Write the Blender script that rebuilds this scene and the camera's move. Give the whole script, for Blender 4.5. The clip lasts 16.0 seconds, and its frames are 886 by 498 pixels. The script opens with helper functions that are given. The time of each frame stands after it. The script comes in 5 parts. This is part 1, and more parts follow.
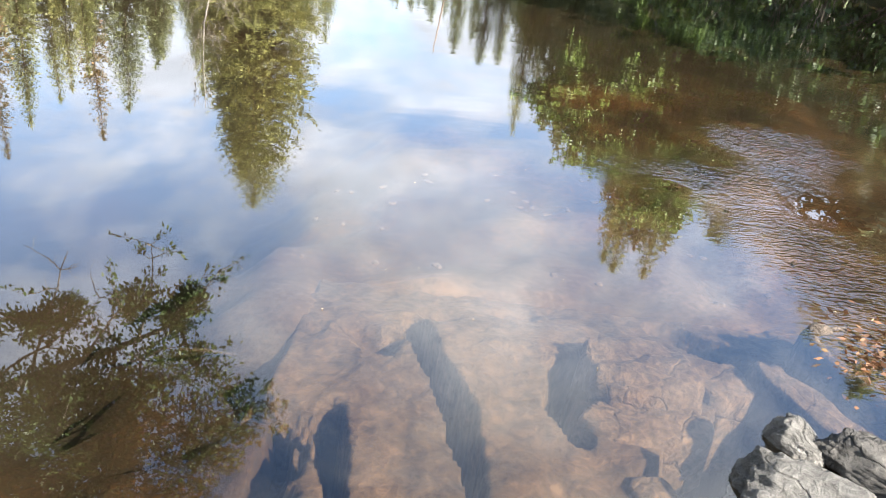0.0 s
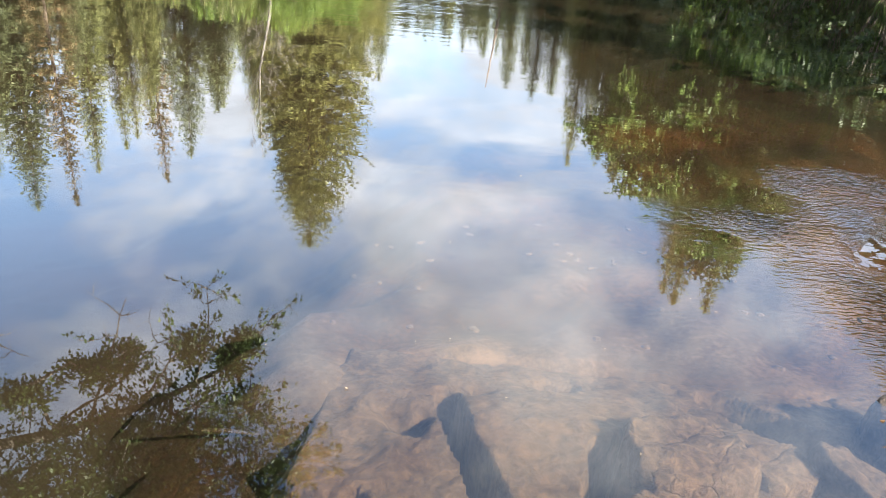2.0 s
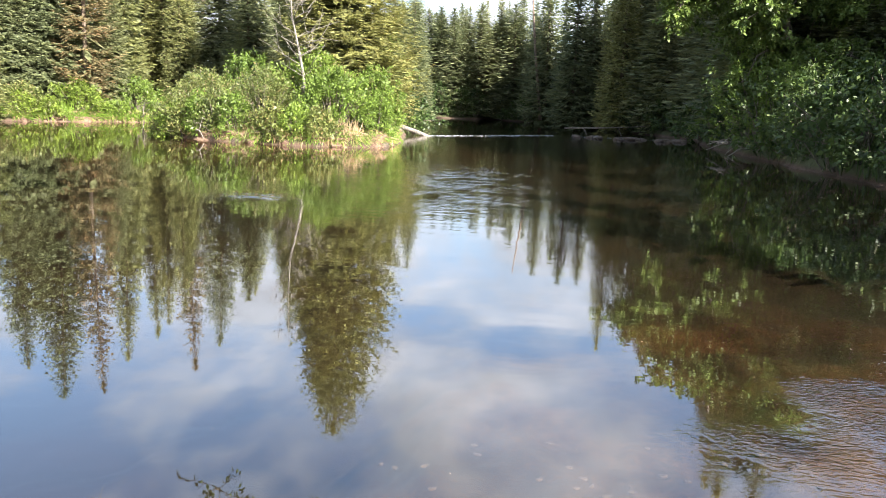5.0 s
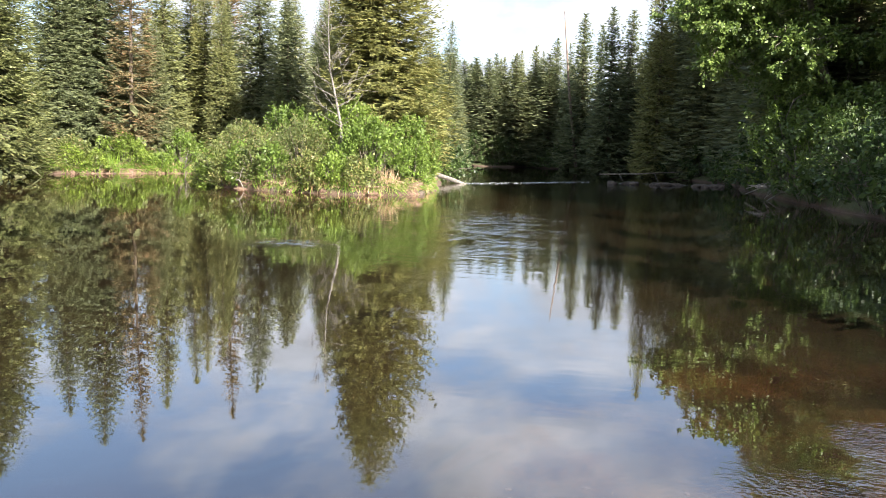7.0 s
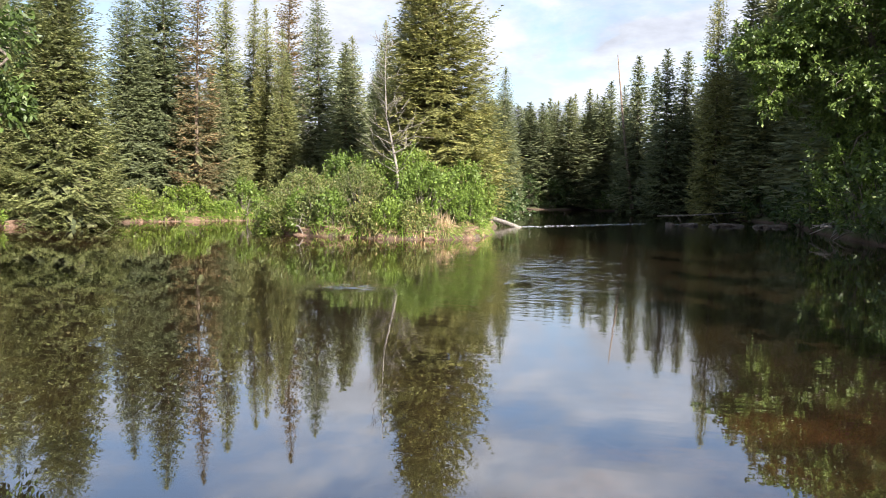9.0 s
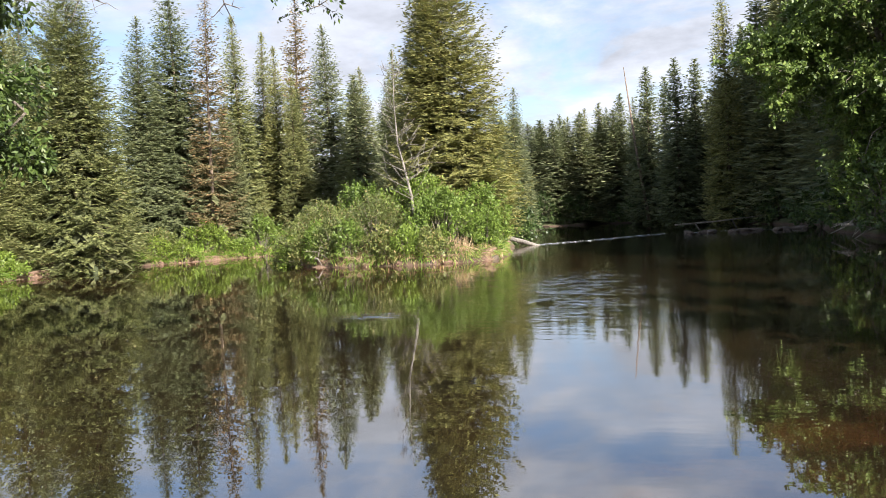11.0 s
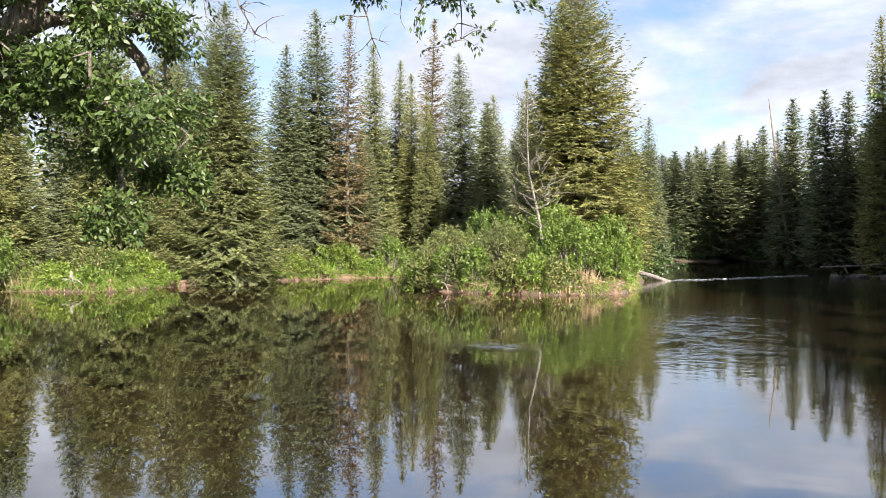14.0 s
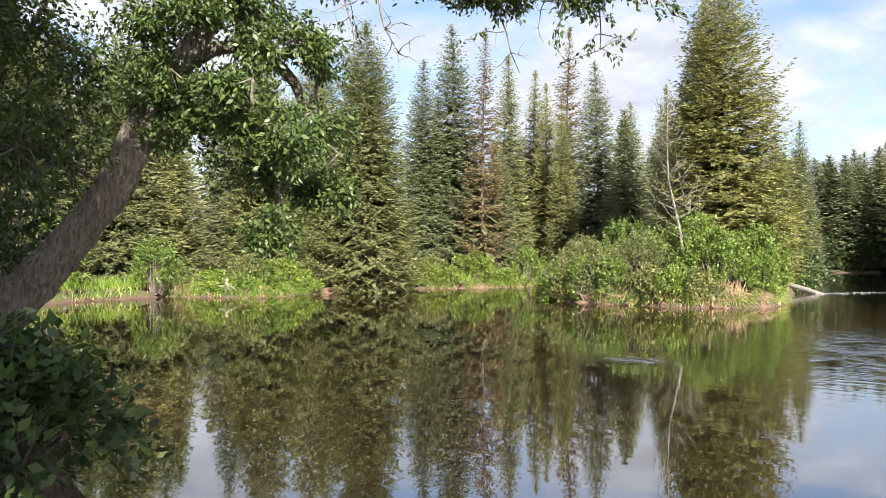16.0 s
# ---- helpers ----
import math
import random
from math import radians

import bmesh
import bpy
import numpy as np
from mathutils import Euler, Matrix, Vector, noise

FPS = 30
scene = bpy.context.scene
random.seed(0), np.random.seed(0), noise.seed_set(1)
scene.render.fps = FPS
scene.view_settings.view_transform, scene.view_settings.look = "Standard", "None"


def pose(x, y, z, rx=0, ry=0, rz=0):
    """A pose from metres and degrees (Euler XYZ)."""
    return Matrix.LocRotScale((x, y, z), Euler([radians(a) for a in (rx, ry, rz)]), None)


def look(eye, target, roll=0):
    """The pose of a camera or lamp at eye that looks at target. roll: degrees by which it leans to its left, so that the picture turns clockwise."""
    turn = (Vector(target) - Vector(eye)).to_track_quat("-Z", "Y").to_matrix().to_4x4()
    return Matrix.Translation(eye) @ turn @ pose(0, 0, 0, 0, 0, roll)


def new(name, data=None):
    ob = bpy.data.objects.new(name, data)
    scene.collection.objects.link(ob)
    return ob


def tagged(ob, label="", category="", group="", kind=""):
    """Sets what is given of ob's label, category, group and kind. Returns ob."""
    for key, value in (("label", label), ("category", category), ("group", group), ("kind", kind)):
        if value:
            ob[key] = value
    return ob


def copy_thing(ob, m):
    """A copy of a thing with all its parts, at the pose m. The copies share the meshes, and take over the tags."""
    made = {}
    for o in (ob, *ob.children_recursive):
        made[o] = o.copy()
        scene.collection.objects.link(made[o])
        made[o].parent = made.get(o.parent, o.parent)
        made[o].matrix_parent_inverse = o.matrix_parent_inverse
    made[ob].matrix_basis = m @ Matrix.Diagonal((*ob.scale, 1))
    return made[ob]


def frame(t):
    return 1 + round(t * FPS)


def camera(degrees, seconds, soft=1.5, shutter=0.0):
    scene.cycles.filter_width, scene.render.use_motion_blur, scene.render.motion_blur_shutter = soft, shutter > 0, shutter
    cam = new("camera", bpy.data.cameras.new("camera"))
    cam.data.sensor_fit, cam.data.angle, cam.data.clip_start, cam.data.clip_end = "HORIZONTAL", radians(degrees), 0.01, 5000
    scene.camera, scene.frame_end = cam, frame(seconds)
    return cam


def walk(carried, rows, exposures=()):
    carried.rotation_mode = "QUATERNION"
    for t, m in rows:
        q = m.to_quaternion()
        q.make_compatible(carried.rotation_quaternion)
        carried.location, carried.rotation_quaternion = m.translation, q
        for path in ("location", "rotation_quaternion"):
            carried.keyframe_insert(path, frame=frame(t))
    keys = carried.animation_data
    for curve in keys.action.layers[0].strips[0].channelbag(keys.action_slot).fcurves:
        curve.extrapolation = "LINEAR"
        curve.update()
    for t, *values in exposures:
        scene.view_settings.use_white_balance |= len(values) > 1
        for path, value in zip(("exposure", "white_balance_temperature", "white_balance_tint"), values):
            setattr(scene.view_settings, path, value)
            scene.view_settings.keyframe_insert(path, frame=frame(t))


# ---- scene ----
# Camera: eye in metres, then yaw, pitch and roll in degrees
PATH = [
    (0.0, -0.126, -0.204, 1.304, 3.33, -26.61, -6.25),
    (0.5, -0.090, -0.122, 1.303, 5.63, -27.20, -4.65),
    (1.0, -0.076, -0.091, 1.305, 6.32, -26.75, -4.29),
    (1.5, -0.065, -0.055, 1.335, 6.67, -25.87, -3.80),
    (2.0, -0.054, -0.027, 1.368, 6.73, -24.47, -3.44),
    (2.5, -0.061, 0.001, 1.420, 7.20, -22.98, -3.21),
    (3.0, -0.038, 0.035, 1.496, 7.89, -19.82, -1.97),
    (3.5, 0.044, 0.071, 1.513, 8.30, -17.44, -2.40),
    (4.0, 0.039, 0.136, 1.518, 8.57, -14.66, -2.57),
    (4.5, 0.058, 0.137, 1.517, 8.57, -12.68, -2.52),
    (5.0, 0.046, 0.152, 1.506, 8.73, -10.99, -2.55),
    (7.5, 0.078, 0.138, 1.464, 12.33, -6.95, -1.49),
    (8.0, 0.070, 0.085, 1.466, 13.33, -6.25, -1.24),
    (8.5, 0.064, 0.069, 1.467, 14.39, -5.31, -1.22),
    (9.0, 0.062, 0.059, 1.472, 15.41, -4.34, -0.91),
    (11.5, 0.029, 0.055, 1.488, 16.65, -2.37, 3.30),
    (12.0, 0.025, 0.044, 1.502, 17.24, -2.15, 3.20),
    (12.5, 0.023, 0.028, 1.525, 19.00, -1.87, 2.95),
    (13.0, 0.016, 0.008, 1.531, 21.36, -1.34, 2.13),
    (13.5, 0.004, -0.009, 1.548, 23.52, -0.84, 1.06),
    (14.0, -0.004, -0.021, 1.561, 25.87, -0.42, 0.22),
    (14.5, -0.010, -0.024, 1.573, 27.87, -0.20, -0.08),
    (15.0, -0.021, -0.063, 1.587, 30.22, -0.03, -0.26),
    (15.5, -0.021, -0.134, 1.594, 32.67, 0.07, -0.15),
    (16.0, -0.004, -0.171, 1.601, 35.76, 0.26, 0.07),
]
EXPOSURE = [(0.0, 2.8, 6320, 11), (2.5, 2.69, 6320, 10), (3.5, 2.66, 6280, 10), (5.0, 2.37, 6280, 12), (7.5, 2.08, 6280, 13), (9.0, 1.82, 6280, 14), (11.5, 1.68, 6280, 14), (16.0, 1.76, 6280, 15)]
cam = camera(59.99, 16.0, 0.9)
walk(cam, [(t, pose(x, y, z, 90 + pitch, roll, yaw)) for t, x, y, z, yaw, pitch, roll in PATH], EXPOSURE)

# ---- world, sun ----
SUN_AZ, SUN_EL = 128.0, 34.0      # degrees clockwise from +y, and above the horizon
world = bpy.data.worlds.new("sky")
scene.world = world
world.use_nodes = True
wn, wl = world.node_tree.nodes, world.node_tree.links
wn.clear()


def wnode(kind, **sets):
    n = wn.new(kind)
    for key, value in sets.items():
        if key in n.inputs:
            n.inputs[key].default_value = value
    return n


w_out = wnode("ShaderNodeOutputWorld")
w_bg = wnode("ShaderNodeBackground", Strength=0.065)
w_sky = wnode("ShaderNodeTexSky")
w_sky.sky_type, w_sky.sun_disc = "NISHITA", False
w_sky.sun_elevation, w_sky.sun_rotation = radians(SUN_EL), radians(SUN_AZ)
w_co = wnode("ShaderNodeTexCoord")
w_sep = wnode("ShaderNodeSeparateXYZ")
w_up = wnode("ShaderNodeMath")
w_up.operation = "MAXIMUM"
w_up.inputs[1].default_value = 0.03
w_up2 = wnode("ShaderNodeMath")
w_up2.operation = "ADD"
w_up2.inputs[1].default_value = 0.22
w_dx, w_dy = wnode("ShaderNodeMath"), wnode("ShaderNodeMath")
w_dx.operation = w_dy.operation = "DIVIDE"
w_cmb = wnode("ShaderNodeCombineXYZ")
w_noise = wnode("ShaderNodeTexNoise", Scale=1.25, Detail=9.0, Roughness=0.60, Distortion=0.3)
w_ramp = wnode("ShaderNodeValToRGB")
w_ramp.color_ramp.elements[0].position, w_ramp.color_ramp.elements[1].position = 0.39, 0.53
w_thin = wnode("ShaderNodeMath")       # thinner cloud overhead than near the horizon
w_thin.operation = "MULTIPLY_ADD"
w_thin.inputs[1].default_value = -0.08
w_noise2 = wnode("ShaderNodeTexNoise", Scale=2.4, Detail=7.0, Roughness=0.6)
w_shade = wnode("ShaderNodeMapRange")
w_shade.inputs["From Min"].default_value, w_shade.inputs["From Max"].default_value = 0.3, 0.7
w_shade.inputs["To Min"].default_value, w_shade.inputs["To Max"].default_value = 3.2, 6.0
w_white = wnode("ShaderNodeVectorMath")
w_white.operation = "SCALE"
w_white.inputs[0].default_value = (0.90, 0.95, 1.03)
w_mix = wnode("ShaderNodeMixRGB")
for a, b in ((w_co.outputs["Generated"], w_sep.inputs[0]), (w_sep.outputs[2], w_up.inputs[0]), (w_up.outputs[0], w_up2.inputs[0]),
             (w_sep.outputs[0], w_dx.inputs[0]), (w_up2.outputs[0], w_dx.inputs[1]), (w_sep.outputs[1], w_dy.inputs[0]),
             (w_up2.outputs[0], w_dy.inputs[1]), (w_dx.outputs[0], w_cmb.inputs[0]), (w_dy.outputs[0], w_cmb.inputs[1]),
             (w_cmb.outputs[0], w_noise.inputs["Vector"]), (w_cmb.outputs[0], w_noise2.inputs["Vector"]),
             (w_sep.outputs[2], w_thin.inputs[0]), (w_noise.outputs[0], w_thin.inputs[2]), (w_thin.outputs[0], w_ramp.inputs[0]), (w_noise2.outputs[0], w_shade.inputs[0]),
             (w_shade.outputs[0], w_white.inputs["Scale"]), (w_ramp.outputs[0], w_mix.inputs[0]),
             (w_sky.outputs[0], w_mix.inputs[1]), (w_white.outputs[0], w_mix.inputs[2]),
             (w_mix.outputs[0], w_bg.inputs["Color"]), (w_bg.outputs[0], w_out.inputs[0])):
    wl.new(a, b)

sun = new("sun", bpy.data.lights.new("sun", "SUN"))
sun.data.energy, sun.data.angle, sun.data.color = 5.0, radians(0.5), (1.0, 0.93, 0.82)
sun_dir = Vector((math.sin(radians(SUN_AZ)) * math.cos(radians(SUN_EL)), math.cos(radians(SUN_AZ)) * math.cos(radians(SUN_EL)), math.sin(radians(SUN_EL))))
sun.matrix_world = look(sun_dir * 80, (0, 0, 0))


# ---- materials ----
class Mat:
    """A node material with a Principled surface and short ways to wire textures."""

    def __init__(self, name, rough=0.8, metal=0.0):
        self.m = bpy.data.materials.new(name)
        self.m.use_nodes = True
        self.n, self.l = self.m.node_tree.nodes, self.m.node_tree.links
        self.bsdf = self.n["Principled BSDF"]
        self.out = self.n["Material Output"]
        self.bsdf.inputs["Roughness"].default_value = rough
        self.bsdf.inputs["Metallic"].default_value = metal
        self.co = self.n.new("ShaderNodeTexCoord").outputs["Object"]

    def noise(self, scale, detail=4.0, rough=0.55, stretch=None, distort=0.0):
        t = self.n.new("ShaderNodeTexNoise")
        t.inputs["Scale"].default_value, t.inputs["Detail"].default_value = scale, detail
        t.inputs["Roughness"].default_value, t.inputs["Distortion"].default_value = rough, distort
        src = self.co
        if stretch:
            mp = self.n.new("ShaderNodeMapping")
            mp.inputs["Scale"].default_value = stretch
            self.l.new(src, mp.inputs[0])
            src = mp.outputs[0]
        self.l.new(src, t.inputs["Vector"])
        return t.outputs[0]

    def ramp(self, fac, *stops):
        r = self.n.new("ShaderNodeValToRGB")
        while len(r.color_ramp.elements) < len(stops):
            r.color_ramp.elements.new(0.5)
        for e, (p, c) in zip(r.color_ramp.elements, stops):
            e.position, e.color = p, (*c, 1) if len(c) == 3 else c
        self.l.new(fac, r.inputs[0])
        return r.outputs[0]

    def mix(self, fac, a, b, mode="MIX"):
        x = self.n.new("ShaderNodeMixRGB")
        x.blend_type = mode
        for sock, v in zip(x.inputs, (fac, a, b)):
            if isinstance(v, bpy.types.NodeSocket):
                self.l.new(v, sock)
            else:
                sock.default_value = v if isinstance(v, (int, float)) else (*v, 1)
        return x.outputs[0]

    def math(self, op, a, b=0.0):
        x = self.n.new("ShaderNodeMath")
        x.operation = op
        for sock, v in zip(x.inputs, (a, b)):
            if isinstance(v, bpy.types.NodeSocket):
                self.l.new(v, sock)
            else:
                sock.default_value = v
        return x.outputs[0]

    def random_island(self):
        return self.n.new("ShaderNodeNewGeometry").outputs["Random Per Island"]

    def random_object(self):
        return self.n.new("ShaderNodeObjectInfo").outputs["Random"]

    def color(self, sock):
        self.l.new(sock, self.bsdf.inputs["Base Color"])
        return self

    def bump(self, sock, strength=0.5, distance=0.02):
        b = self.n.new("ShaderNodeBump")
        b.inputs["Strength"].default_value, b.inputs["Distance"].default_value = strength, distance
        self.l.new(sock, b.inputs["Height"])
        self.l.new(b.outputs[0], self.bsdf.inputs["Normal"])
        return self

    def translucent(self, sock, amount):
        t = self.n.new("ShaderNodeBsdfTranslucent")
        self.l.new(sock, t.inputs["Color"])
        m = self.n.new("ShaderNodeMixShader")
        m.inputs[0].default_value = amount
        self.l.new(self.bsdf.outputs[0], m.inputs[1])
        self.l.new(t.outputs[0], m.inputs[2])
        self.l.new(m.outputs[0], self.out.inputs["Surface"])
        return self


def leaf_material(name, dark, light, odd=None, share=0.9, through_leaf=0.3, rough=0.5):
    """Foliage: each leaf has its own tone, each plant its own cast."""
    m = Mat(name, rough)
    c = m.ramp(m.random_island(), (0.0, dark), (0.75, light), (share, light), (1.0, odd or light))
    tone = m.ramp(m.random_object(), (0.0, (0.78, 0.82, 0.8)), (0.5, (1.0, 1.0, 1.0)), (1.0, (1.15, 1.08, 0.95)))
    c = m.mix(1.0, c, tone, "MULTIPLY")
    c = m.mix(0.35, c, m.ramp(m.noise(0.9, 2.0), (0.3, (0.6, 0.65, 0.6)), (0.7, (1.3, 1.25, 1.1))), "MULTIPLY")
    m.color(c).translucent(c, through_leaf)
    return m.m


SPRUCE = leaf_material("spruce_needles", (0.108, 0.126, 0.048), (0.290, 0.305, 0.118), (0.29, 0.24, 0.11), 0.94, 0.32, 0.6)
SPRUCE_BLUE = leaf_material("spruce_needles_blue", (0.098, 0.120, 0.062), (0.25, 0.272, 0.130), None, 0.9, 0.30, 0.6)
# darker needles inside the crowns: the shade between boughs is in the colour
INNER_SHADE = leaf_material("inner_needles_shade", (0.052, 0.063, 0.027), (0.135, 0.143, 0.062), (0.11, 0.09, 0.05), 0.9, 0.15, 0.9)
SPRUCE_BROWN = leaf_material("dying_needles", (0.095, 0.085, 0.042), (0.235, 0.195, 0.092), (0.32, 0.18, 0.09), 0.78, 0.25, 0.7)
WILLOW = leaf_material("willow_leaves", (0.075, 0.098, 0.026), (0.20, 0.235, 0.068), (0.34, 0.25, 0.13), 0.86, 0.35)
ALDER = leaf_material("alder_leaves", (0.078, 0.122, 0.020), (0.205, 0.295, 0.050), (0.2, 0.26, 0.07), 0.9, 0.35)
BANK_TREE = leaf_material("bank_tree_leaves", (0.06, 0.10, 0.022), (0.16, 0.235, 0.055), (0.2, 0.24, 0.07), 0.9, 0.35)
# dark leaves of the leaning tree; elsewhere this tone stands in for bank shade
DARK_LEAF = leaf_material("dark_broad_leaves", (0.028, 0.050, 0.014), (0.082, 0.134, 0.033), (0.14, 0.18, 0.05), 0.93, 0.3)
GRASS = leaf_material("bank_grass", (0.10, 0.17, 0.02), (0.22, 0.34, 0.045), (0.32, 0.28, 0.11), 0.93, 0.35)


def bark_material(name, dark, light, fine=14.0):
    m = Mat(name, 0.9)
    n = m.noise(fine, 6.0, 0.65, (1, 1, 0.22))
    c = m.ramp(n, (0.3, dark), (0.7, light))
    c = m.mix(0.5, c, m.ramp(m.noise(2.3, 3.0), (0.35, (0.55, 0.55, 0.5)), (0.65, (1.25, 1.2, 1.1))), "MULTIPLY")
    return m.color(c).bump(n, 1.0, 0.06).m


BARK = bark_material("grey_bark", (0.045, 0.036, 0.028), (0.33, 0.285, 0.235), 24.0)
PALE_BARK = bark_material("bleached_wood", (0.16, 0.14, 0.12), (0.42, 0.38, 0.33), 20.0)
GREY_WOOD = bark_material("grey_dead_wood", (0.11, 0.10, 0.09), (0.32, 0.29, 0.26), 20.0)
SPRUCE_BARK = bark_material("spruce_bark", (0.07, 0.05, 0.04), (0.26, 0.20, 0.15))


def ground_material():
    m = Mat("ground", 0.95)
    sep = m.n.new("ShaderNodeSeparateXYZ")
    m.l.new(m.co, sep.inputs[0])
    fine = m.noise(34.0, 9.0, 0.75)
    broad = m.noise(0.8, 4.0, 0.6)
    soil = m.ramp(fine, (0.3, (0.04, 0.024, 0.016)), (0.7, (0.15, 0.09, 0.06)))
    moss = m.ramp(fine, (0.3, (0.03, 0.045, 0.012)), (0.7, (0.10, 0.10, 0.035)))
    silt = m.ramp(m.math("ADD", m.math("MULTIPLY", fine, 0.35), m.math("MULTIPLY", broad, 0.65)), (0.38, (0.020, 0.015, 0.011)), (0.49, (0.064, 0.046, 0.033)), (0.58, (0.135, 0.098, 0.070)))
    # dark deep bed: light lost in the water above is in this colour
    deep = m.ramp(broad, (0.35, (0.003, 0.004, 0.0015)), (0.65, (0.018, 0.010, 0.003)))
    up = m.n.new("ShaderNodeMapRange")
    up.inputs["From Min"].default_value, up.inputs["From Max"].default_value = 0.12, 0.24
    m.l.new(m.math("ADD", sep.outputs[2], m.math("MULTIPLY", broad, 0.15)), up.inputs[0])
    land = m.mix(up.outputs[0], soil, moss)
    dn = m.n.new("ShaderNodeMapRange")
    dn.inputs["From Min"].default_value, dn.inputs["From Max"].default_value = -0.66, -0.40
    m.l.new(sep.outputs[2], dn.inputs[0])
    rust = m.ramp(m.math("ADD", m.math("MULTIPLY", fine, 0.5), m.math("MULTIPLY", broad, 0.5)), (0.40, (0.005, 0.003, 0.0015)), (0.5, (0.026, 0.013, 0.004)), (0.60, (0.080, 0.036, 0.010)))
    mid = m.n.new("ShaderNodeMapRange")
    mid.inputs["From Min"].default_value, mid.inputs["From Max"].default_value = -0.27, -0.20
    m.l.new(sep.outputs[2], mid.inputs[0])
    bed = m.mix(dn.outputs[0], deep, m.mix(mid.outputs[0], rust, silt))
    shore = m.n.new("ShaderNodeMapRange")
    shore.inputs["From Min"].default_value, shore.inputs["From Max"].default_value = -0.03, 0.04
    m.l.new(sep.outputs[2], shore.inputs[0])
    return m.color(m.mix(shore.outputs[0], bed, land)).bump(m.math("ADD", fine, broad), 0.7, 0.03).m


GROUND = ground_material()


def rock_material(name, dark, light, fine=18.0, crack=4.0):
    """Rock: speckled grain, broad stains and thin cracks along broken planes."""
    m = Mat(name, 0.85)
    n = m.noise(fine, 9.0, 0.72, None, 0.4)
    b = m.noise(4.0, 4.0, 0.6)
    c = m.ramp(m.math("ADD", m.math("MULTIPLY", n, 0.65), m.math("MULTIPLY", b, 0.35)), (0.34, dark), (0.50, tuple(0.5 * (p + q) for p, q in zip(dark, light))), (0.64, light))
    v = m.n.new("ShaderNodeTexVoronoi")
    v.feature = "DISTANCE_TO_EDGE"
    v.inputs["Scale"].default_value = crack
    bent = m.n.new("ShaderNodeVectorMath")
    bent.operation = "MULTIPLY_ADD"
    wob = m.n.new("ShaderNodeTexNoise")
    wob.inputs["Scale"].default_value, wob.inputs["Detail"].default_value = 6.0, 5.0
    m.l.new(m.co, wob.inputs["Vector"])
    m.l.new(wob.outputs["Color"], bent.inputs[0])
    bent.inputs[1].default_value = (0.25, 0.25, 0.25)
    m.l.new(m.co, bent.inputs[2])
    m.l.new(bent.outputs[0], v.inputs["Vector"])
    line = m.ramp(v.outputs["Distance"], (0.0, (0.35, 0.33, 0.3)), (0.035, (1.0, 1.0, 1.0)))
    c = m.mix(0.5, c, line, "MULTIPLY")
    return m.color(c).bump(m.math("ADD", n, m.math("MULTIPLY", line, 0.35)), 1.0, 0.04).m


ROCK_DRY = rock_material("dry_grey_rock", (0.022, 0.021, 0.019), (0.25, 0.24, 0.22), 26.0)
ROCK_DARK = rock_material("dark_wet_rock", (0.010, 0.010, 0.010), (0.16, 0.15, 0.135), 22.0)
BEDROCK = rock_material("submerged_bedrock", (0.019, 0.016, 0.0145), (0.148, 0.106, 0.076), 22.0, 1.5)
def shade_low(mat):
    """Darkens rock low in the joints and pools: their shade, put into the colour."""
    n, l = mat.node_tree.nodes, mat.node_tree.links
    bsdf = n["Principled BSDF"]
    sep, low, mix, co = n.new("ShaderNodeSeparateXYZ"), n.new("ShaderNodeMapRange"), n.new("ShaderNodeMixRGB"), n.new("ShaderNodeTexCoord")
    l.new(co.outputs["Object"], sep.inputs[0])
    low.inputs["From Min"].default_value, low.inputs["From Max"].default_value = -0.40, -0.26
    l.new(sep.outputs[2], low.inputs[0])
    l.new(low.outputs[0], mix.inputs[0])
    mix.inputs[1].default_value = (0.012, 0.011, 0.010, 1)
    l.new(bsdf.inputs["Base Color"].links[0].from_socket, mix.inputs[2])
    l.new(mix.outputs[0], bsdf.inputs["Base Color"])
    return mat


shade_low(BEDROCK)
ROCK_WET = rock_material("wet_brown_rock", (0.018, 0.015, 0.012), (0.20, 0.150, 0.112), 30.0)


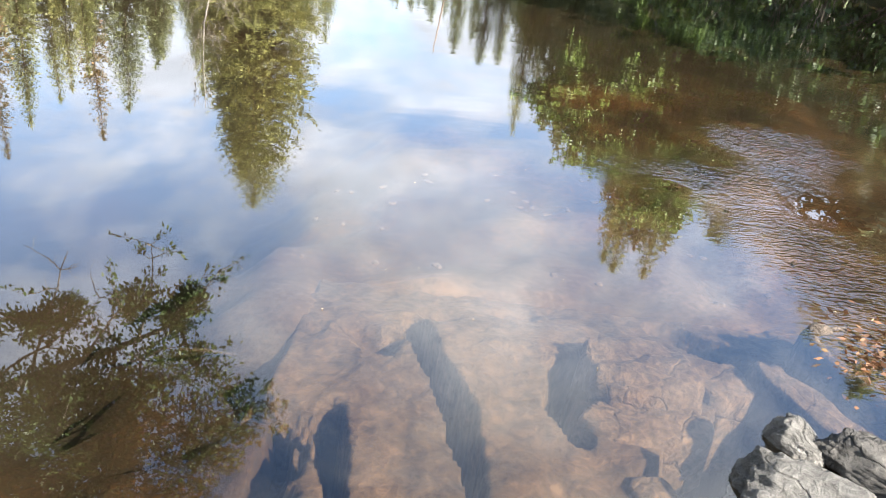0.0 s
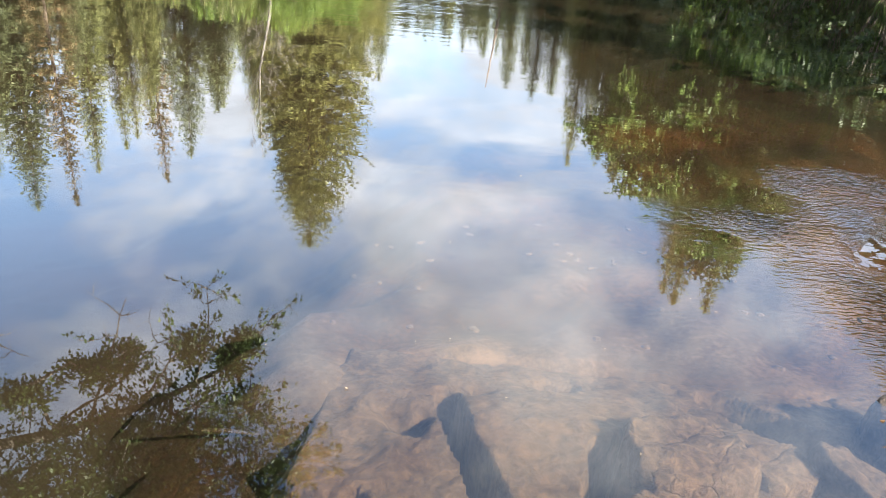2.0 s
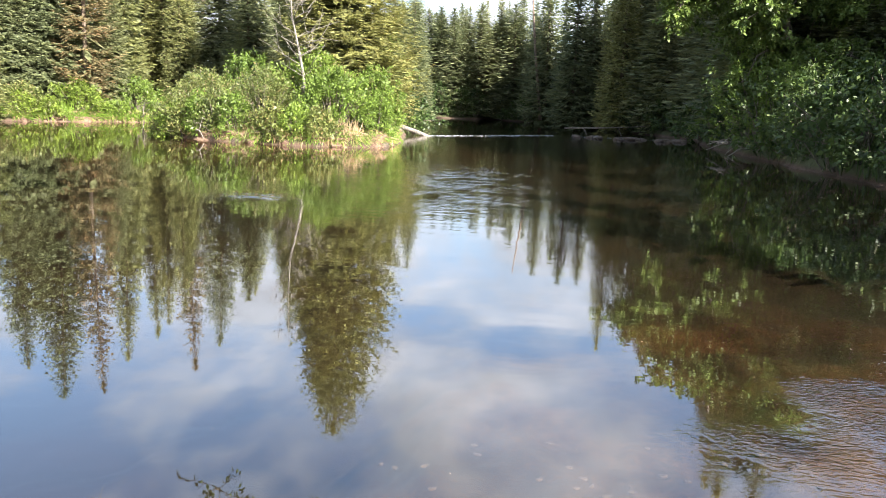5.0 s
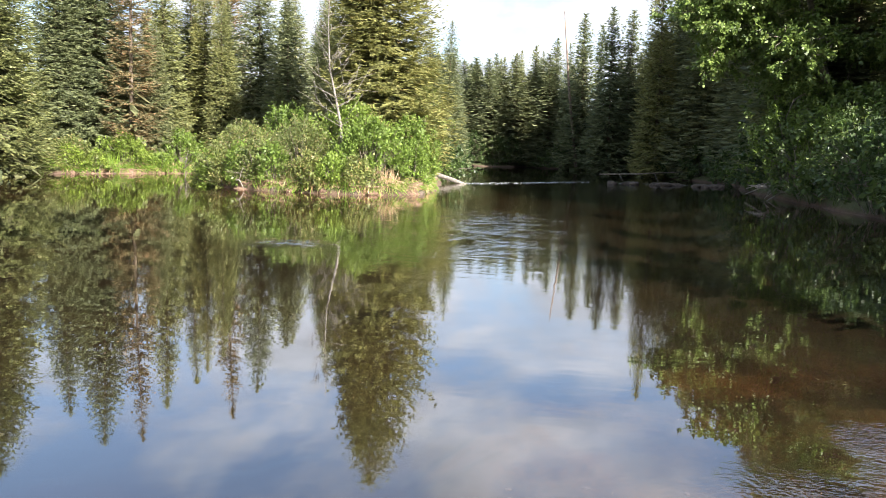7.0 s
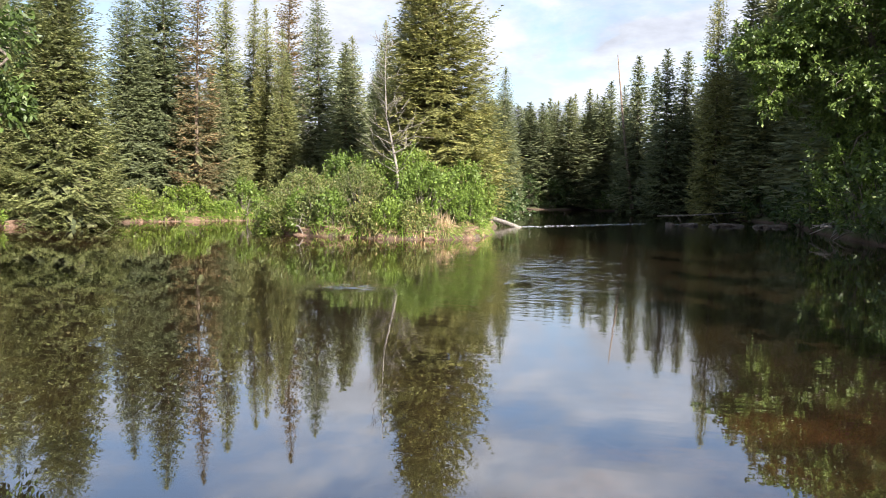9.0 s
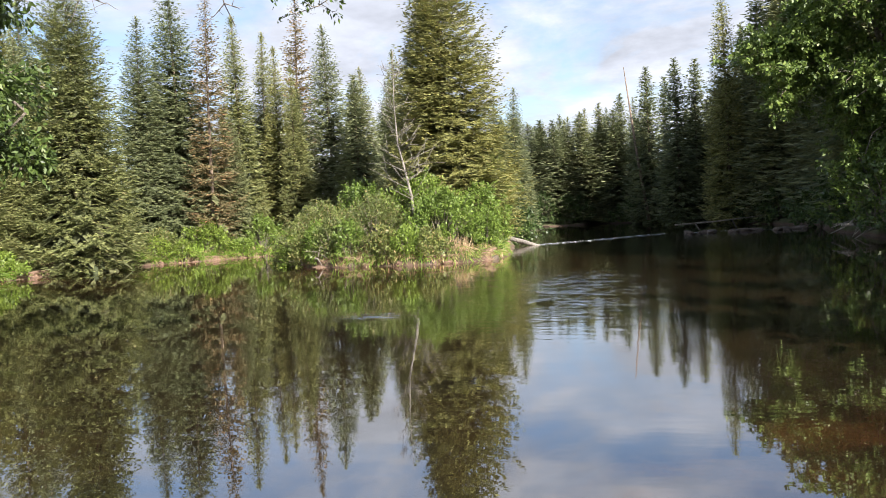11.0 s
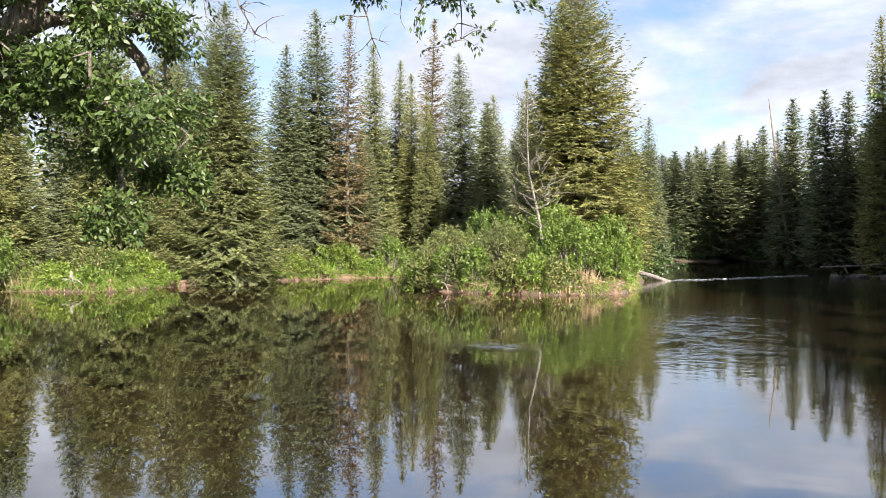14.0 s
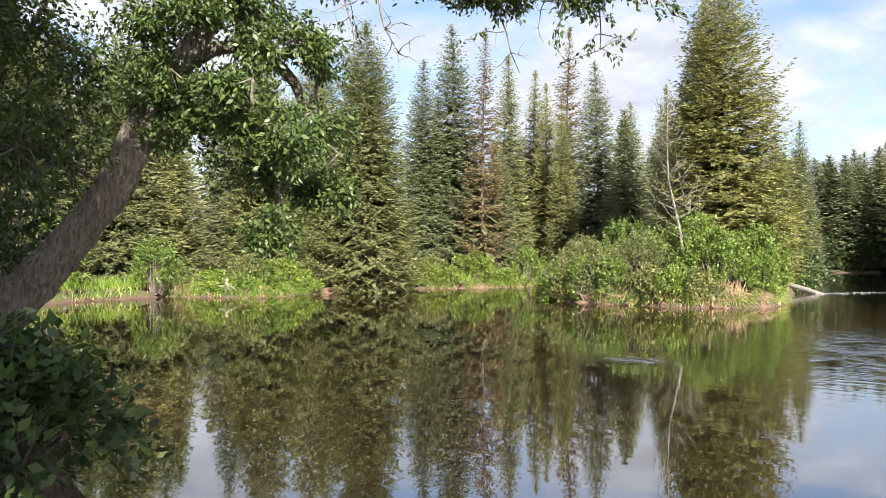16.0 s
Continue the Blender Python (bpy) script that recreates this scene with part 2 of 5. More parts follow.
def water_material():
    """River water: a clear brown-tinted sheet whose gloss grows towards grazing views, with ripples as fine relief."""
    m = Mat("river_water", 0.0)
    m.n.remove(m.bsdf)
    clear = m.n.new("ShaderNodeBsdfTransparent")
    clear.inputs["Color"].default_value = (0.82, 0.72, 0.57, 1)
    gloss = m.n.new("ShaderNodeBsdfGlossy")
    gloss.inputs["Roughness"].default_value = 0.0
    facing = m.n.new("ShaderNodeLayerWeight")
    facing.inputs["Blend"].default_value = 0.5
    sep = m.n.new("ShaderNodeSeparateXYZ")
    m.l.new(m.co, sep.inputs[0])

    def spot(x, y, rx, ry):
        dx = m.math("DIVIDE", m.math("SUBTRACT", sep.outputs[0], x), rx)
        dy = m.math("DIVIDE", m.math("SUBTRACT", sep.outputs[1], y), ry)
        d = m.math("ADD", m.math("MULTIPLY", dx, dx), m.math("MULTIPLY", dy, dy))
        return m.math("POWER", 2.718, m.math("MULTIPLY", d, -1.0))

    broken = m.ramp(m.noise(1.1, 4.0, 0.6, None, 0.8), (0.40, (0.0,) * 3), (0.62, (1.0,) * 3))
    fine = m.noise(16.0, 1.0, 0.4, (0.8, 2.4, 1), 1.0)
    small = m.noise(5.0, 2.0, 0.5, (0.4, 1.6, 1))
    slow = m.noise(2.2, 0.0, 0.4, (0.4, 1.5, 1))
    patch = m.ramp(m.noise(0.16, 3.0, 0.55, None, 0.6), (0.40, (0.35,) * 3), (0.70, (1.0,) * 3))
    shore = m.math("MULTIPLY", m.math("ADD", m.math("ADD", spot(1.25, 3.6, 0.38, 0.2), spot(1.8, 4.3, 0.35, 0.35)), spot(1.48, 2.65, 0.2, 0.5)), broken)
    swirl = m.math("ADD", m.math("MULTIPLY", spot(-4.4, 10.9, 0.5, 0.4), 3.0), m.math("MULTIPLY", spot(-2.0, 15.0, 1.6, 4.0), broken))
    run = m.math("ADD", spot(-2.5, 33.0, 5.0, 7.0), m.math("MULTIPLY", m.math("MULTIPLY", spot(3.2, 6.0, 2.2, 3.0), broken), 0.2))
    open_water = m.n.new("ShaderNodeMapRange")      # the river is calmer close to the near bank
    open_water.inputs["From Min"].default_value, open_water.inputs["From Max"].default_value = 2.0, 9.0
    open_water.inputs["To Min"].default_value, open_water.inputs["To Max"].default_value = 0.15, 1.0
    m.l.new(sep.outputs[1], open_water.inputs[0])
    height = m.math("ADD", m.math("MULTIPLY", m.math("MULTIPLY", small, m.math("MULTIPLY", patch, open_water.outputs[0])), 0.30), m.math("MULTIPLY", slow, 0.16))
    height = m.math("ADD", height, m.math("MULTIPLY", m.math("MULTIPLY", fine, shore), 8.0))
    height = m.math("ADD", height, m.math("MULTIPLY", m.math("MULTIPLY", small, swirl), 4.5))
    height = m.math("ADD", height, m.math("MULTIPLY", m.math("MULTIPLY", small, run), 1.8))
    b = m.n.new("ShaderNodeBump")
    b.inputs["Strength"].default_value, b.inputs["Distance"].default_value = 1.0, 0.0035
    m.l.new(height, b.inputs["Height"])
    for n in (gloss, facing):
        m.l.new(b.outputs[0], n.inputs["Normal"])
    mirror = m.math("ADD", m.math("MULTIPLY", m.math("POWER", facing.outputs["Facing"], 2.1), 0.93), 0.045)
    mix = m.n.new("ShaderNodeMixShader")
    m.l.new(mirror, mix.inputs[0])
    m.l.new(clear.outputs[0], mix.inputs[1])
    m.l.new(gloss.outputs[0], mix.inputs[2])
    m.l.new(mix.outputs[0], m.out.inputs["Surface"])
    return m.m


WATER = water_material()
FOAM = Mat("foam", 0.6)
FOAM.color(FOAM.ramp(FOAM.noise(9.0, 6.0), (0.35, (0.16, 0.17, 0.18)), (0.65, (0.62, 0.64, 0.66))))
FOAM = FOAM.m


# ---- building helpers ----
class Geo:
    """Gathers vertices and faces of one mesh."""

    def __init__(self):
        self.v, self.f, self.count = [], [], 0

    def add(self, verts, faces):
        verts = np.asarray(verts, float).reshape(-1, 3)
        self.v.append(verts)
        self.f.extend([tuple(i + self.count for i in f) for f in faces])
        self.count += len(verts)

    def blades(self, base, tip, side, wide, belly=0.45):
        """Kite-shaped blades: base and tip points, a sideways direction and a width each."""
        base, tip, side = (np.asarray(a, float).reshape(-1, 3) for a in (base, tip, side))
        mid = base + (tip - base) * belly
        off = side * np.asarray(wide).reshape(-1, 1) * 0.5
        quad = np.stack([base, mid + off, tip, mid - off], 1).reshape(-1, 3)
        k = self.count
        self.v.append(quad)
        self.f.extend([(i, i + 1, i + 2, i + 3) for i in range(k, k + len(quad), 4)])
        self.count += len(quad)

    def spikes(self, base, tip, side, wide):
        """Pointed triangles, wide at the base: tufts of needles."""
        base, tip, side = (np.asarray(a, float).reshape(-1, 3) for a in (base, tip, side))
        off = side * np.asarray(wide).reshape(-1, 1) * 0.5
        tri = np.stack([base + off, tip, base - off], 1).reshape(-1, 3)
        k = self.count
        self.v.append(tri)
        self.f.extend([(i, i + 1, i + 2) for i in range(k, k + len(tri), 3)])
        self.count += len(tri)

    def tube(self, points, radii, sides=8, rugged=0.0):
        points = [Vector(p) for p in points]
        rings = []
        for i, p in enumerate(points):
            d = (points[min(i + 1, len(points) - 1)] - points[max(i - 1, 0)]).normalized()
            a = d.cross(Vector((0.31, 0.95, 0.1))).normalized()
            b = d.cross(a)
            for s in range(sides):
                w = 2 * math.pi * s / sides
                k = 1 + rugged * noise.fractal(Vector((math.cos(w) * 2.2, math.sin(w) * 2.2, i * 0.35)), 0.8, 2.0, 4) if rugged else 1
                rings.append(p + (a * math.cos(w) + b * math.sin(w)) * radii[i] * k)
        n = len(points)
        faces = [(i * sides + s, i * sides + (s + 1) % sides, (i + 1) * sides + (s + 1) % sides, (i + 1) * sides + s) for i in range(n - 1) for s in range(sides)]
        faces += [tuple(range(sides))[::-1], tuple(range((n - 1) * sides, n * sides))]
        self.add([tuple(v) for v in rings], faces)

    def mesh(self, name, material, smooth=False):
        me = bpy.data.meshes.new(name)
        me.from_pydata(np.concatenate(self.v).tolist(), [], self.f)
        me.materials.append(material)
        if smooth:
            me.polygons.foreach_set("use_smooth", [True] * len(me.polygons))
        me.update()
        return me


def part(name, geo, material, parent=None, label="", smooth=False):
    ob = new(name, geo.mesh(name, material, smooth) if isinstance(geo, Geo) else geo)
    ob.parent = parent
    return tagged(ob, label)


def thing(name, label, category, at=(0, 0, 0), turn=0.0, group=""):
    ob = new(name)
    ob.matrix_basis = pose(*at, 0, 0, turn)
    return tagged(ob, label, category, group)


def unit(v):
    return v / np.maximum(np.linalg.norm(v, axis=-1, keepdims=True), 1e-9)


# ---- the river's plan ----
SHORE = [(-0.6, 0.55), (0.6, 0.55), (1.35, 1.15), (2.2, 1.7), (3.8, 3.0), (6.4, 5.6), (8.0, 10.0), (7.6, 18.0), (6.9, 25.0), (6.6, 30.0), (6.4, 35.0), (6.9, 39.0), (7.0, 43.0),
         (5.6, 47.0), (3.0, 56.0), (-1.0, 65.0), (-6.0, 68.0), (-11.0, 64.0), (-10.0, 50.0), (-7.8, 38.0), (-6.6, 33.0), (-5.6, 27.0), (-5.2, 24.0), (-5.9, 22.4), (-7.5, 21.8),
         (-10.0, 22.0), (-12.3, 23.2), (-13.6, 28.0), (-15.6, 33.0), (-18.2, 30.2), (-20.7, 26.0), (-21.3, 21.0), (-20.9, 17.9), (-24.6, 16.6), (-24.0, 11.0), (-16.0, 7.0), (-10.0, 5.0),
         (-7.2, 3.2), (-5.4, 1.6), (-3.4, 0.6)]


def shore_distance(x, y):
    """Metres to the waterline: positive on land."""
    x, y = np.asarray(x, float), np.asarray(y, float)
    best, inside = np.full(x.shape, 1e9), np.zeros(x.shape, bool)
    for (ax, ay), (bx, by) in zip(SHORE, SHORE[1:] + SHORE[:1]):
        dx, dy = bx - ax, by - ay
        k = np.clip(((x - ax) * dx + (y - ay) * dy) / (dx * dx + dy * dy), 0, 1)
        best = np.minimum(best, np.hypot(x - ax - k * dx, y - ay - k * dy))
        cross = ((ay > y) != (by > y)) & (x < (bx - ax) * (y - ay) / (by - ay + 1e-12) + ax)
        inside ^= cross
    return np.where(inside, -best, best)


def waves(x, y, size, seed):
    """A cheap smooth unevenness, about -1 to 1."""
    r = np.random.RandomState(seed)
    total = 0
    for _ in range(7):
        a, p, s = r.uniform(0, 6.28), r.uniform(0, 6.28), size * r.uniform(0.6, 1.7)
        total = total + np.sin((x * np.cos(a) + y * np.sin(a)) * 6.28 / s + p)
    return total / 3.0


def step_in(v, low, high, soft=0.08):
    """1 between two bounds, 0 outside."""
    return np.clip((v - low) / soft, 0, 1) * np.clip((high - v) / soft, 0, 1)


def ground_height(x, y):
    x, y = np.asarray(x, float), np.asarray(y, float)
    d = shore_distance(x, y) + 0.12 * waves(x, y, 1.6, 3) * np.clip(np.hypot(x, y - 1) / 8, 0, 1)
    far = np.clip((np.hypot(x, y) - 2.0) / 8.0, 0, 1)
    land = 0.06 + 0.24 * np.clip(d / (0.9 - 0.6 * far), 0, 1) ** 0.7 + 0.05 * np.clip(d, 0, 60) + 0.08 * waves(x, y, 5.0, 5) * np.clip(d / 2, 0, 1)
    depth = 0.05 + np.clip(-d, 0, 30) * 0.16
    shoal = 1 - 0.62 * np.clip((x - 0.2) / 1.6, 0, 1) * np.clip((5.0 - x) / 2.5, 0, 1) * np.clip((11 - y) / 5, 0, 1)
    depth = np.minimum(depth, 0.165 + 0.62 * far * shoal) + 0.04 * waves(x, y, 0.9, 8) + 0.015 * waves(x, y, 0.3, 9)
    depth = depth + 0.40 * np.clip((-0.45 - 0.4 * np.clip((y - 1.6) / 0.5, 0, 1) * np.clip((3.2 - y) / 0.6, 0, 1) - x) / 0.7, 0, 1) * np.clip(-d / 0.8, 0, 1) * (1 - far) * (0.85 + 0.5 * np.clip((y - 1.5) / 0.5, 0, 1))
    depth = depth + 0.5 * step_in(x, -0.56, 1.26) * step_in(y, 0.95, 2.42)      # room for the sheet of bedrock
    return np.where(d > 0, land * np.clip(d / 0.15, 0.2, 1), -np.maximum(depth, 0.03))


def zg(x, y):
    return float(ground_height(np.array([x]), np.array([y]))[0])


def grade(low, high, cuts, grow=1.16):
    """Grid lines: even steps over the stretches named in cuts (from, step), then ever wider ones out to both ends."""
    mid = []
    for (v0, step), (v1, _) in zip(cuts, cuts[1:]):
        mid += list(np.arange(v0, v1 - 0.4 * step, step))
    s0 = cuts[0][1]
    v = mid[0]
    while v > low:
        s0 *= grow
        v -= s0
        mid.insert(0, v)
    s0, v = cuts[-1][1], mid[-1]
    while v < high:
        v += s0
        s0 *= grow
        mid.append(v)
    return np.array(mid)


def build_ground():
    xs = grade(-700, 700, [(-26.0, 0.25), (-3.0, 0.12), (-1.0, 0.06), (1.8, 0.12), (4.0, 0.25), (10.0, 0.3)])
    ys = grade(-500, 900, [(-1.0, 0.12), (0.6, 0.06), (3.4, 0.12), (6.0, 0.25), (34.0, 0.4), (46.0, 0.5)])
    gx, gy = np.meshgrid(xs, ys)
    z = ground_height(gx, gy)
    nx, ny = len(xs), len(ys)
    g = Geo()
    g.v.append(np.stack([gx, gy, z], -1).reshape(-1, 3))
    g.f = [(j * nx + i, j * nx + i + 1, (j + 1) * nx + i + 1, (j + 1) * nx + i) for j in range(ny - 1) for i in range(nx - 1)]
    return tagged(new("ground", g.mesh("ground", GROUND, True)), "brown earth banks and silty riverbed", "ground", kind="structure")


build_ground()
w = Geo()
w.add([(-30, -2, 0), (16, -2, 0), (16, 75, 0), (-30, 75, 0)], [(0, 1, 2, 3)])
tagged(new("water", w.mesh("water", WATER)), "calm brown river water mirroring trees and clouds", "water", kind="structure")


# ---- spruces ----
def crown_width(k, power, spire):
    """Half the crown's width at the share k of the height, as a share of the widest: a cone with a thin leader."""
    return (1 - k) ** power * (1 - spire * np.exp(-((1 - k) / 0.16) ** 2))


def spruce(h, r, seed, needles=None, bare=0.02, sparse=1.0, power=0.85, spire=0.06, droop=0.14, bark=None, label="", blade=0.045, step=0.10, gap=0.25, most=11, twig=0.17, fan=0.34, solid=0.66, boughs=420, ragged=0.2, flat=0.6):
    """A spruce or fir: whorls of drooping boughs, each a flat spray of side twigs with tufts of needles."""
    rnd = np.random.RandomState(seed)
    tree = thing("spruce_tree", label, "tree")
    t = Geo()
    n = 9
    bend = rnd.uniform(-0.02, 0.02, 2) * h
    line = [(bend[0] * (k / n) ** 2, bend[1] * (k / n) ** 2, h * k / n - 0.3 * (k == 0)) for k in range(n + 1)]
    t.tube(line, [max(0.010, 0.010 * h * (1 - 0.97 * k / n)) for k in range(n + 1)], 7)
    c = Geo()
    z = bare * h
    lean, phase = rnd.uniform(0, 0.14), rnd.uniform(0, 6.283)
    up = np.array([0, 0, 1.0])
    while z < h * 0.985:
        k = z / h
        reach = r * float(crown_width(k, power, spire)) * (0.75 + 0.25 * min(1, (k - bare) / 0.08))
        turn0 = rnd.uniform(0, 6.283)
        count = max(4, int(rnd.randint(most - 1, most + 2) * (1 if k < 0.8 else 0.85)))
        for b in range(count):
            if rnd.rand() > sparse:
                continue
            a = turn0 + 6.283 * (b + rnd.uniform(-0.35, 0.35)) / count
            L = max(0.10, reach * (1.02 - ragged * rnd.rand() ** 1.5) * (1 + lean * math.cos(a - phase)))
            if rnd.rand() < 0.04:
                L *= 1.16
            zz = z + rnd.uniform(-0.12, 0.12)
            out = np.array([math.cos(a), math.sin(a), 0])
            side = np.array([-math.sin(a), math.cos(a), 0])
            rise = 0.85 * (k ** 1.8) - droop * (1 - k) + rnd.uniform(-0.16, 0.16)
            steps = max(3, int(L / step))
            s = np.linspace(0.12, 1.0, steps)
            spine = np.array([bend[0] * k * k, bend[1] * k * k, zz]) + out * (s * L)[:, None] + up * (L * (rise * s + 0.20 * s ** 3 - 0.16 * s * (1 - s)))[:, None] + side * (L * rnd.uniform(-0.18, 0.18) * s * s)[:, None]
            lines = [(spine, out)]
            if fan:
                for q in np.arange(0.25, 0.9, fan / max(0.5, L)):
                    for sign in (-1, 1):
                        sub = (1 - q) * L * rnd.uniform(0.5, 0.85)
                        if sub < 0.14:
                            continue
                        d2 = unit(out * 0.75 + side * sign * rnd.uniform(0.5, 0.85) + up * (rise * 0.6 - 0.04))
                        p0 = spine[int(q * (steps - 1))]
                        t2 = np.linspace(0.1, 1.0, max(2, int(sub / step)))
                        lines.append((p0 + d2 * (t2 * sub)[:, None] - up * (0.07 * sub * t2 ** 2)[:, None], d2))
            pts = np.concatenate([q[0] for q in lines])
            way = np.concatenate([np.repeat(q[1][None], len(q[0]), 0) for q in lines])
            m = len(pts)
            lateral = unit(np.cross(up, way))
            small = 0.55 + 0.45 * min(1.0, 2.2 * (1 - k))
            for sign in (-1, 1, 0):
                if sign:
                    d = way * rnd.uniform(0.6, 1.0, (m, 1)) + lateral * sign * rnd.uniform(0.3, 0.9, (m, 1)) + up * rnd.uniform(-0.32, 0.16, (m, 1))
                else:
                    d = way * 0.9 + up * rnd.uniform(-0.35, 0.45, (m, 1)) + lateral * rnd.uniform(-0.3, 0.3, (m, 1))
                d = unit(d)
                base = pts + rnd.normal(0, 0.018, (m, 3))
                across = unit(np.cross(d, rnd.normal(0, 1 - flat, (m, 3)) + up * flat + out * 0.35))
                c.spikes(base, base + d * (twig * small * rnd.uniform(0.6, 1.3, m))[:, None], across, blade * small * rnd.uniform(0.7, 1.3, m))
        z += gap * rnd.uniform(0.8, 1.2) * (1 if k < 0.7 else 0.62)
    m = 60
    q = np.linspace(0.95, 1.0, m)[:, None]
    tip = np.array([bend[0], bend[1], h]) * np.hstack([q * q, q * q, q])
    w = rnd.uniform(0, 6.283, m)
    d = unit(np.column_stack([np.cos(w), np.sin(w), rnd.uniform(0.3, 1.3, m)]))
    c.spikes(tip, tip + d * (0.09 + 2.6 * (1.0 - q)), unit(np.cross(d, rnd.normal(0, 1, (m, 3)))), 0.05 + 0 * w)
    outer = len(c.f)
    # boughs filling the crown's inside, coloured dark for its shade
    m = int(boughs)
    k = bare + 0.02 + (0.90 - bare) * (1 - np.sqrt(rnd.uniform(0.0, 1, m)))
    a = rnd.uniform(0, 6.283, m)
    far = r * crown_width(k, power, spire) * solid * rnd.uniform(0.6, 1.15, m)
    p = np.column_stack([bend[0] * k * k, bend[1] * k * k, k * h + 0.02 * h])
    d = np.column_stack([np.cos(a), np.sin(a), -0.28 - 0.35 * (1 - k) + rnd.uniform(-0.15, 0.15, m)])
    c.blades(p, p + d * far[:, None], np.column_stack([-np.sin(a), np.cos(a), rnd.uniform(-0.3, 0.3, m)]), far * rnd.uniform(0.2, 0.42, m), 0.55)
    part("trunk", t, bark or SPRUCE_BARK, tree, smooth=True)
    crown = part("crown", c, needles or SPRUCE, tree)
    crown.data.materials.append(INNER_SHADE)
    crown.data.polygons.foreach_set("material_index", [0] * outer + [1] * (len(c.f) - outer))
    return tree


PROTO_H = 11.0
protos = [spruce(PROTO_H, 2.3, 11, power=0.76, label="tall green spruce on the river bank"),
          spruce(PROTO_H, 1.95, 12, SPRUCE_BLUE, power=0.70, label="blue-green spruce in the forest edge"),
          spruce(PROTO_H, 1.5, 13, power=0.66, gap=0.23, label="slim pointed spruce in the forest edge"),
          spruce(PROTO_H, 3.1, 14, droop=0.12, power=0.62, spire=0.1, flat=0.75, most=13, gap=0.24, blade=0.052, twig=0.18, solid=0.66, ragged=0.3, step=0.11, boughs=460, label="broad spruce with drooping boughs"),
          spruce(PROTO_H, 1.45, 15, SPRUCE_BROWN, bare=0.08, sparse=0.72, power=0.72, ragged=0.45, boughs=30, label="thin dying spruce with brown needles"),
          spruce(PROTO_H, 1.95, 16, SPRUCE_BLUE, power=0.74, blade=0.085, step=0.20, gap=0.32, most=9, twig=0.30, fan=0.6, solid=0.66, boughs=380, label="dense spruce deeper in the forest"),
          spruce(PROTO_H, 2.1, 17, SPRUCE_BLUE, power=0.74, blade=0.085, step=0.20, gap=0.33, most=9, twig=0.30, fan=0.6, solid=0.66, boughs=380, label="shaded spruce deeper in the forest"),
          spruce(PROTO_H, 2.5, 18, SPRUCE_BLUE, power=0.85, blade=0.22, step=0.42, gap=0.52, most=7, twig=0.55, fan=0, solid=0.95, boughs=300, label="distant spruce behind, some unseen and added for shade")]
used = set()


def plant(kind, x, y, h, wide=1.0, turn=0.0, group="riverside spruces"):
    """Sets a spruce of a kind at a place, scaled so that its tip stands at the height h."""
    foot = zg(x, y) - 0.1
    s = (h - foot) / PROTO_H
    m = pose(x, y, foot, 0, 0, turn)
    ob = protos[kind]
    if kind in used:
        ob = copy_thing(ob, m)
    else:
        used.add(kind)
    ob.matrix_basis = m @ Matrix.Diagonal((s * wide, s * wide, s, 1))
    return tagged(ob, group=group)


LEFT_BANK = [(0, -25.7, 25.0, 11.5), (1, -28.0, 28.4, 12.2), (1, -24.2, 26.5, 10.9), (3, -20.9, 23.6, 11.1), (1, -22.5, 29.2, 10.9), (1, -21.4, 30.6, 12.8), (4, -19.7, 30.3, 12.2),
             (2, -19.3, 32.3, 11.3), (2, -20.4, 36.5, 11.5), (2, -18.8, 35.1, 10.3), (4, -20.7, 41.0, 14.9), (1, -16.1, 35.5, 11.2), (1, -17.1, 42.5, 10.4), (2, -11.3, 31.8, 8.7),
             (3, -23.8, 20.6, 9.5), (2, -23.0, 31.5, 9.4), (2, -17.4, 34.0, 9.0), (1, -13.4, 36.5, 8.8), (0, -27.5, 17.8, 10.0), (0, -29.0, 14.8, 11.0), (1, -27.0, 21.6, 9.5)]
RIGHT_BANK = [(5, -1.4, 62.0, 12.0), (5, 0.7, 56.0, 11.4), (5, 1.9, 58.0, 11.6), (2, 3.6, 51.0, 14.6), (5, -6.0, 71.8, 10.9), (5, -4.1, 69.9, 11.3), (1, -8.9, 46.0, 8.9), (5, 6.6, 49.0, 15.0),
              (6, 9.6, 45.0, 16.0), (6, 11.5, 41.0, 15.0), (5, -0.1, 66.0, 11.8), (1, -10.4, 47.0, 8.6), (5, -9.1, 69.1, 9.8), (5, 5.0, 55.0, 13.0), (2, 8.5, 37.2, 16.8), (2, 8.4, 35.4, 16.4), (2, 9.9, 34.2, 16.3), (6, 11.2, 30.9, 9.4), (6, 12.6, 38.0, 12.0), (5, 5.6, 51.5, 14.4), (6, 6.6, 51.5, 15.2), (5, 7.6, 49.6, 15.6), (6, 8.6, 47.8, 15.8), (5, 8.0, 46.4, 13.0), (2, -7.2, 70.5, 10.4), (1, -5.0, 69.6, 10.2), (1, -2.6, 67.6, 10.6), (2, -8.6, 69.4, 9.6)]
rnd = random.Random(5)
for kind, x, y, h in LEFT_BANK + RIGHT_BANK:
    plant(kind, x, y, h, rnd.uniform(0.9, 1.1) * (1.15 if kind in (5, 6) else 1), rnd.uniform(0, 360))
plant(3, -7.7, 26.8, 11.4, 1.0, 40)
plant(0, -9.0, 28.6, 11.0, 0.95, 130)


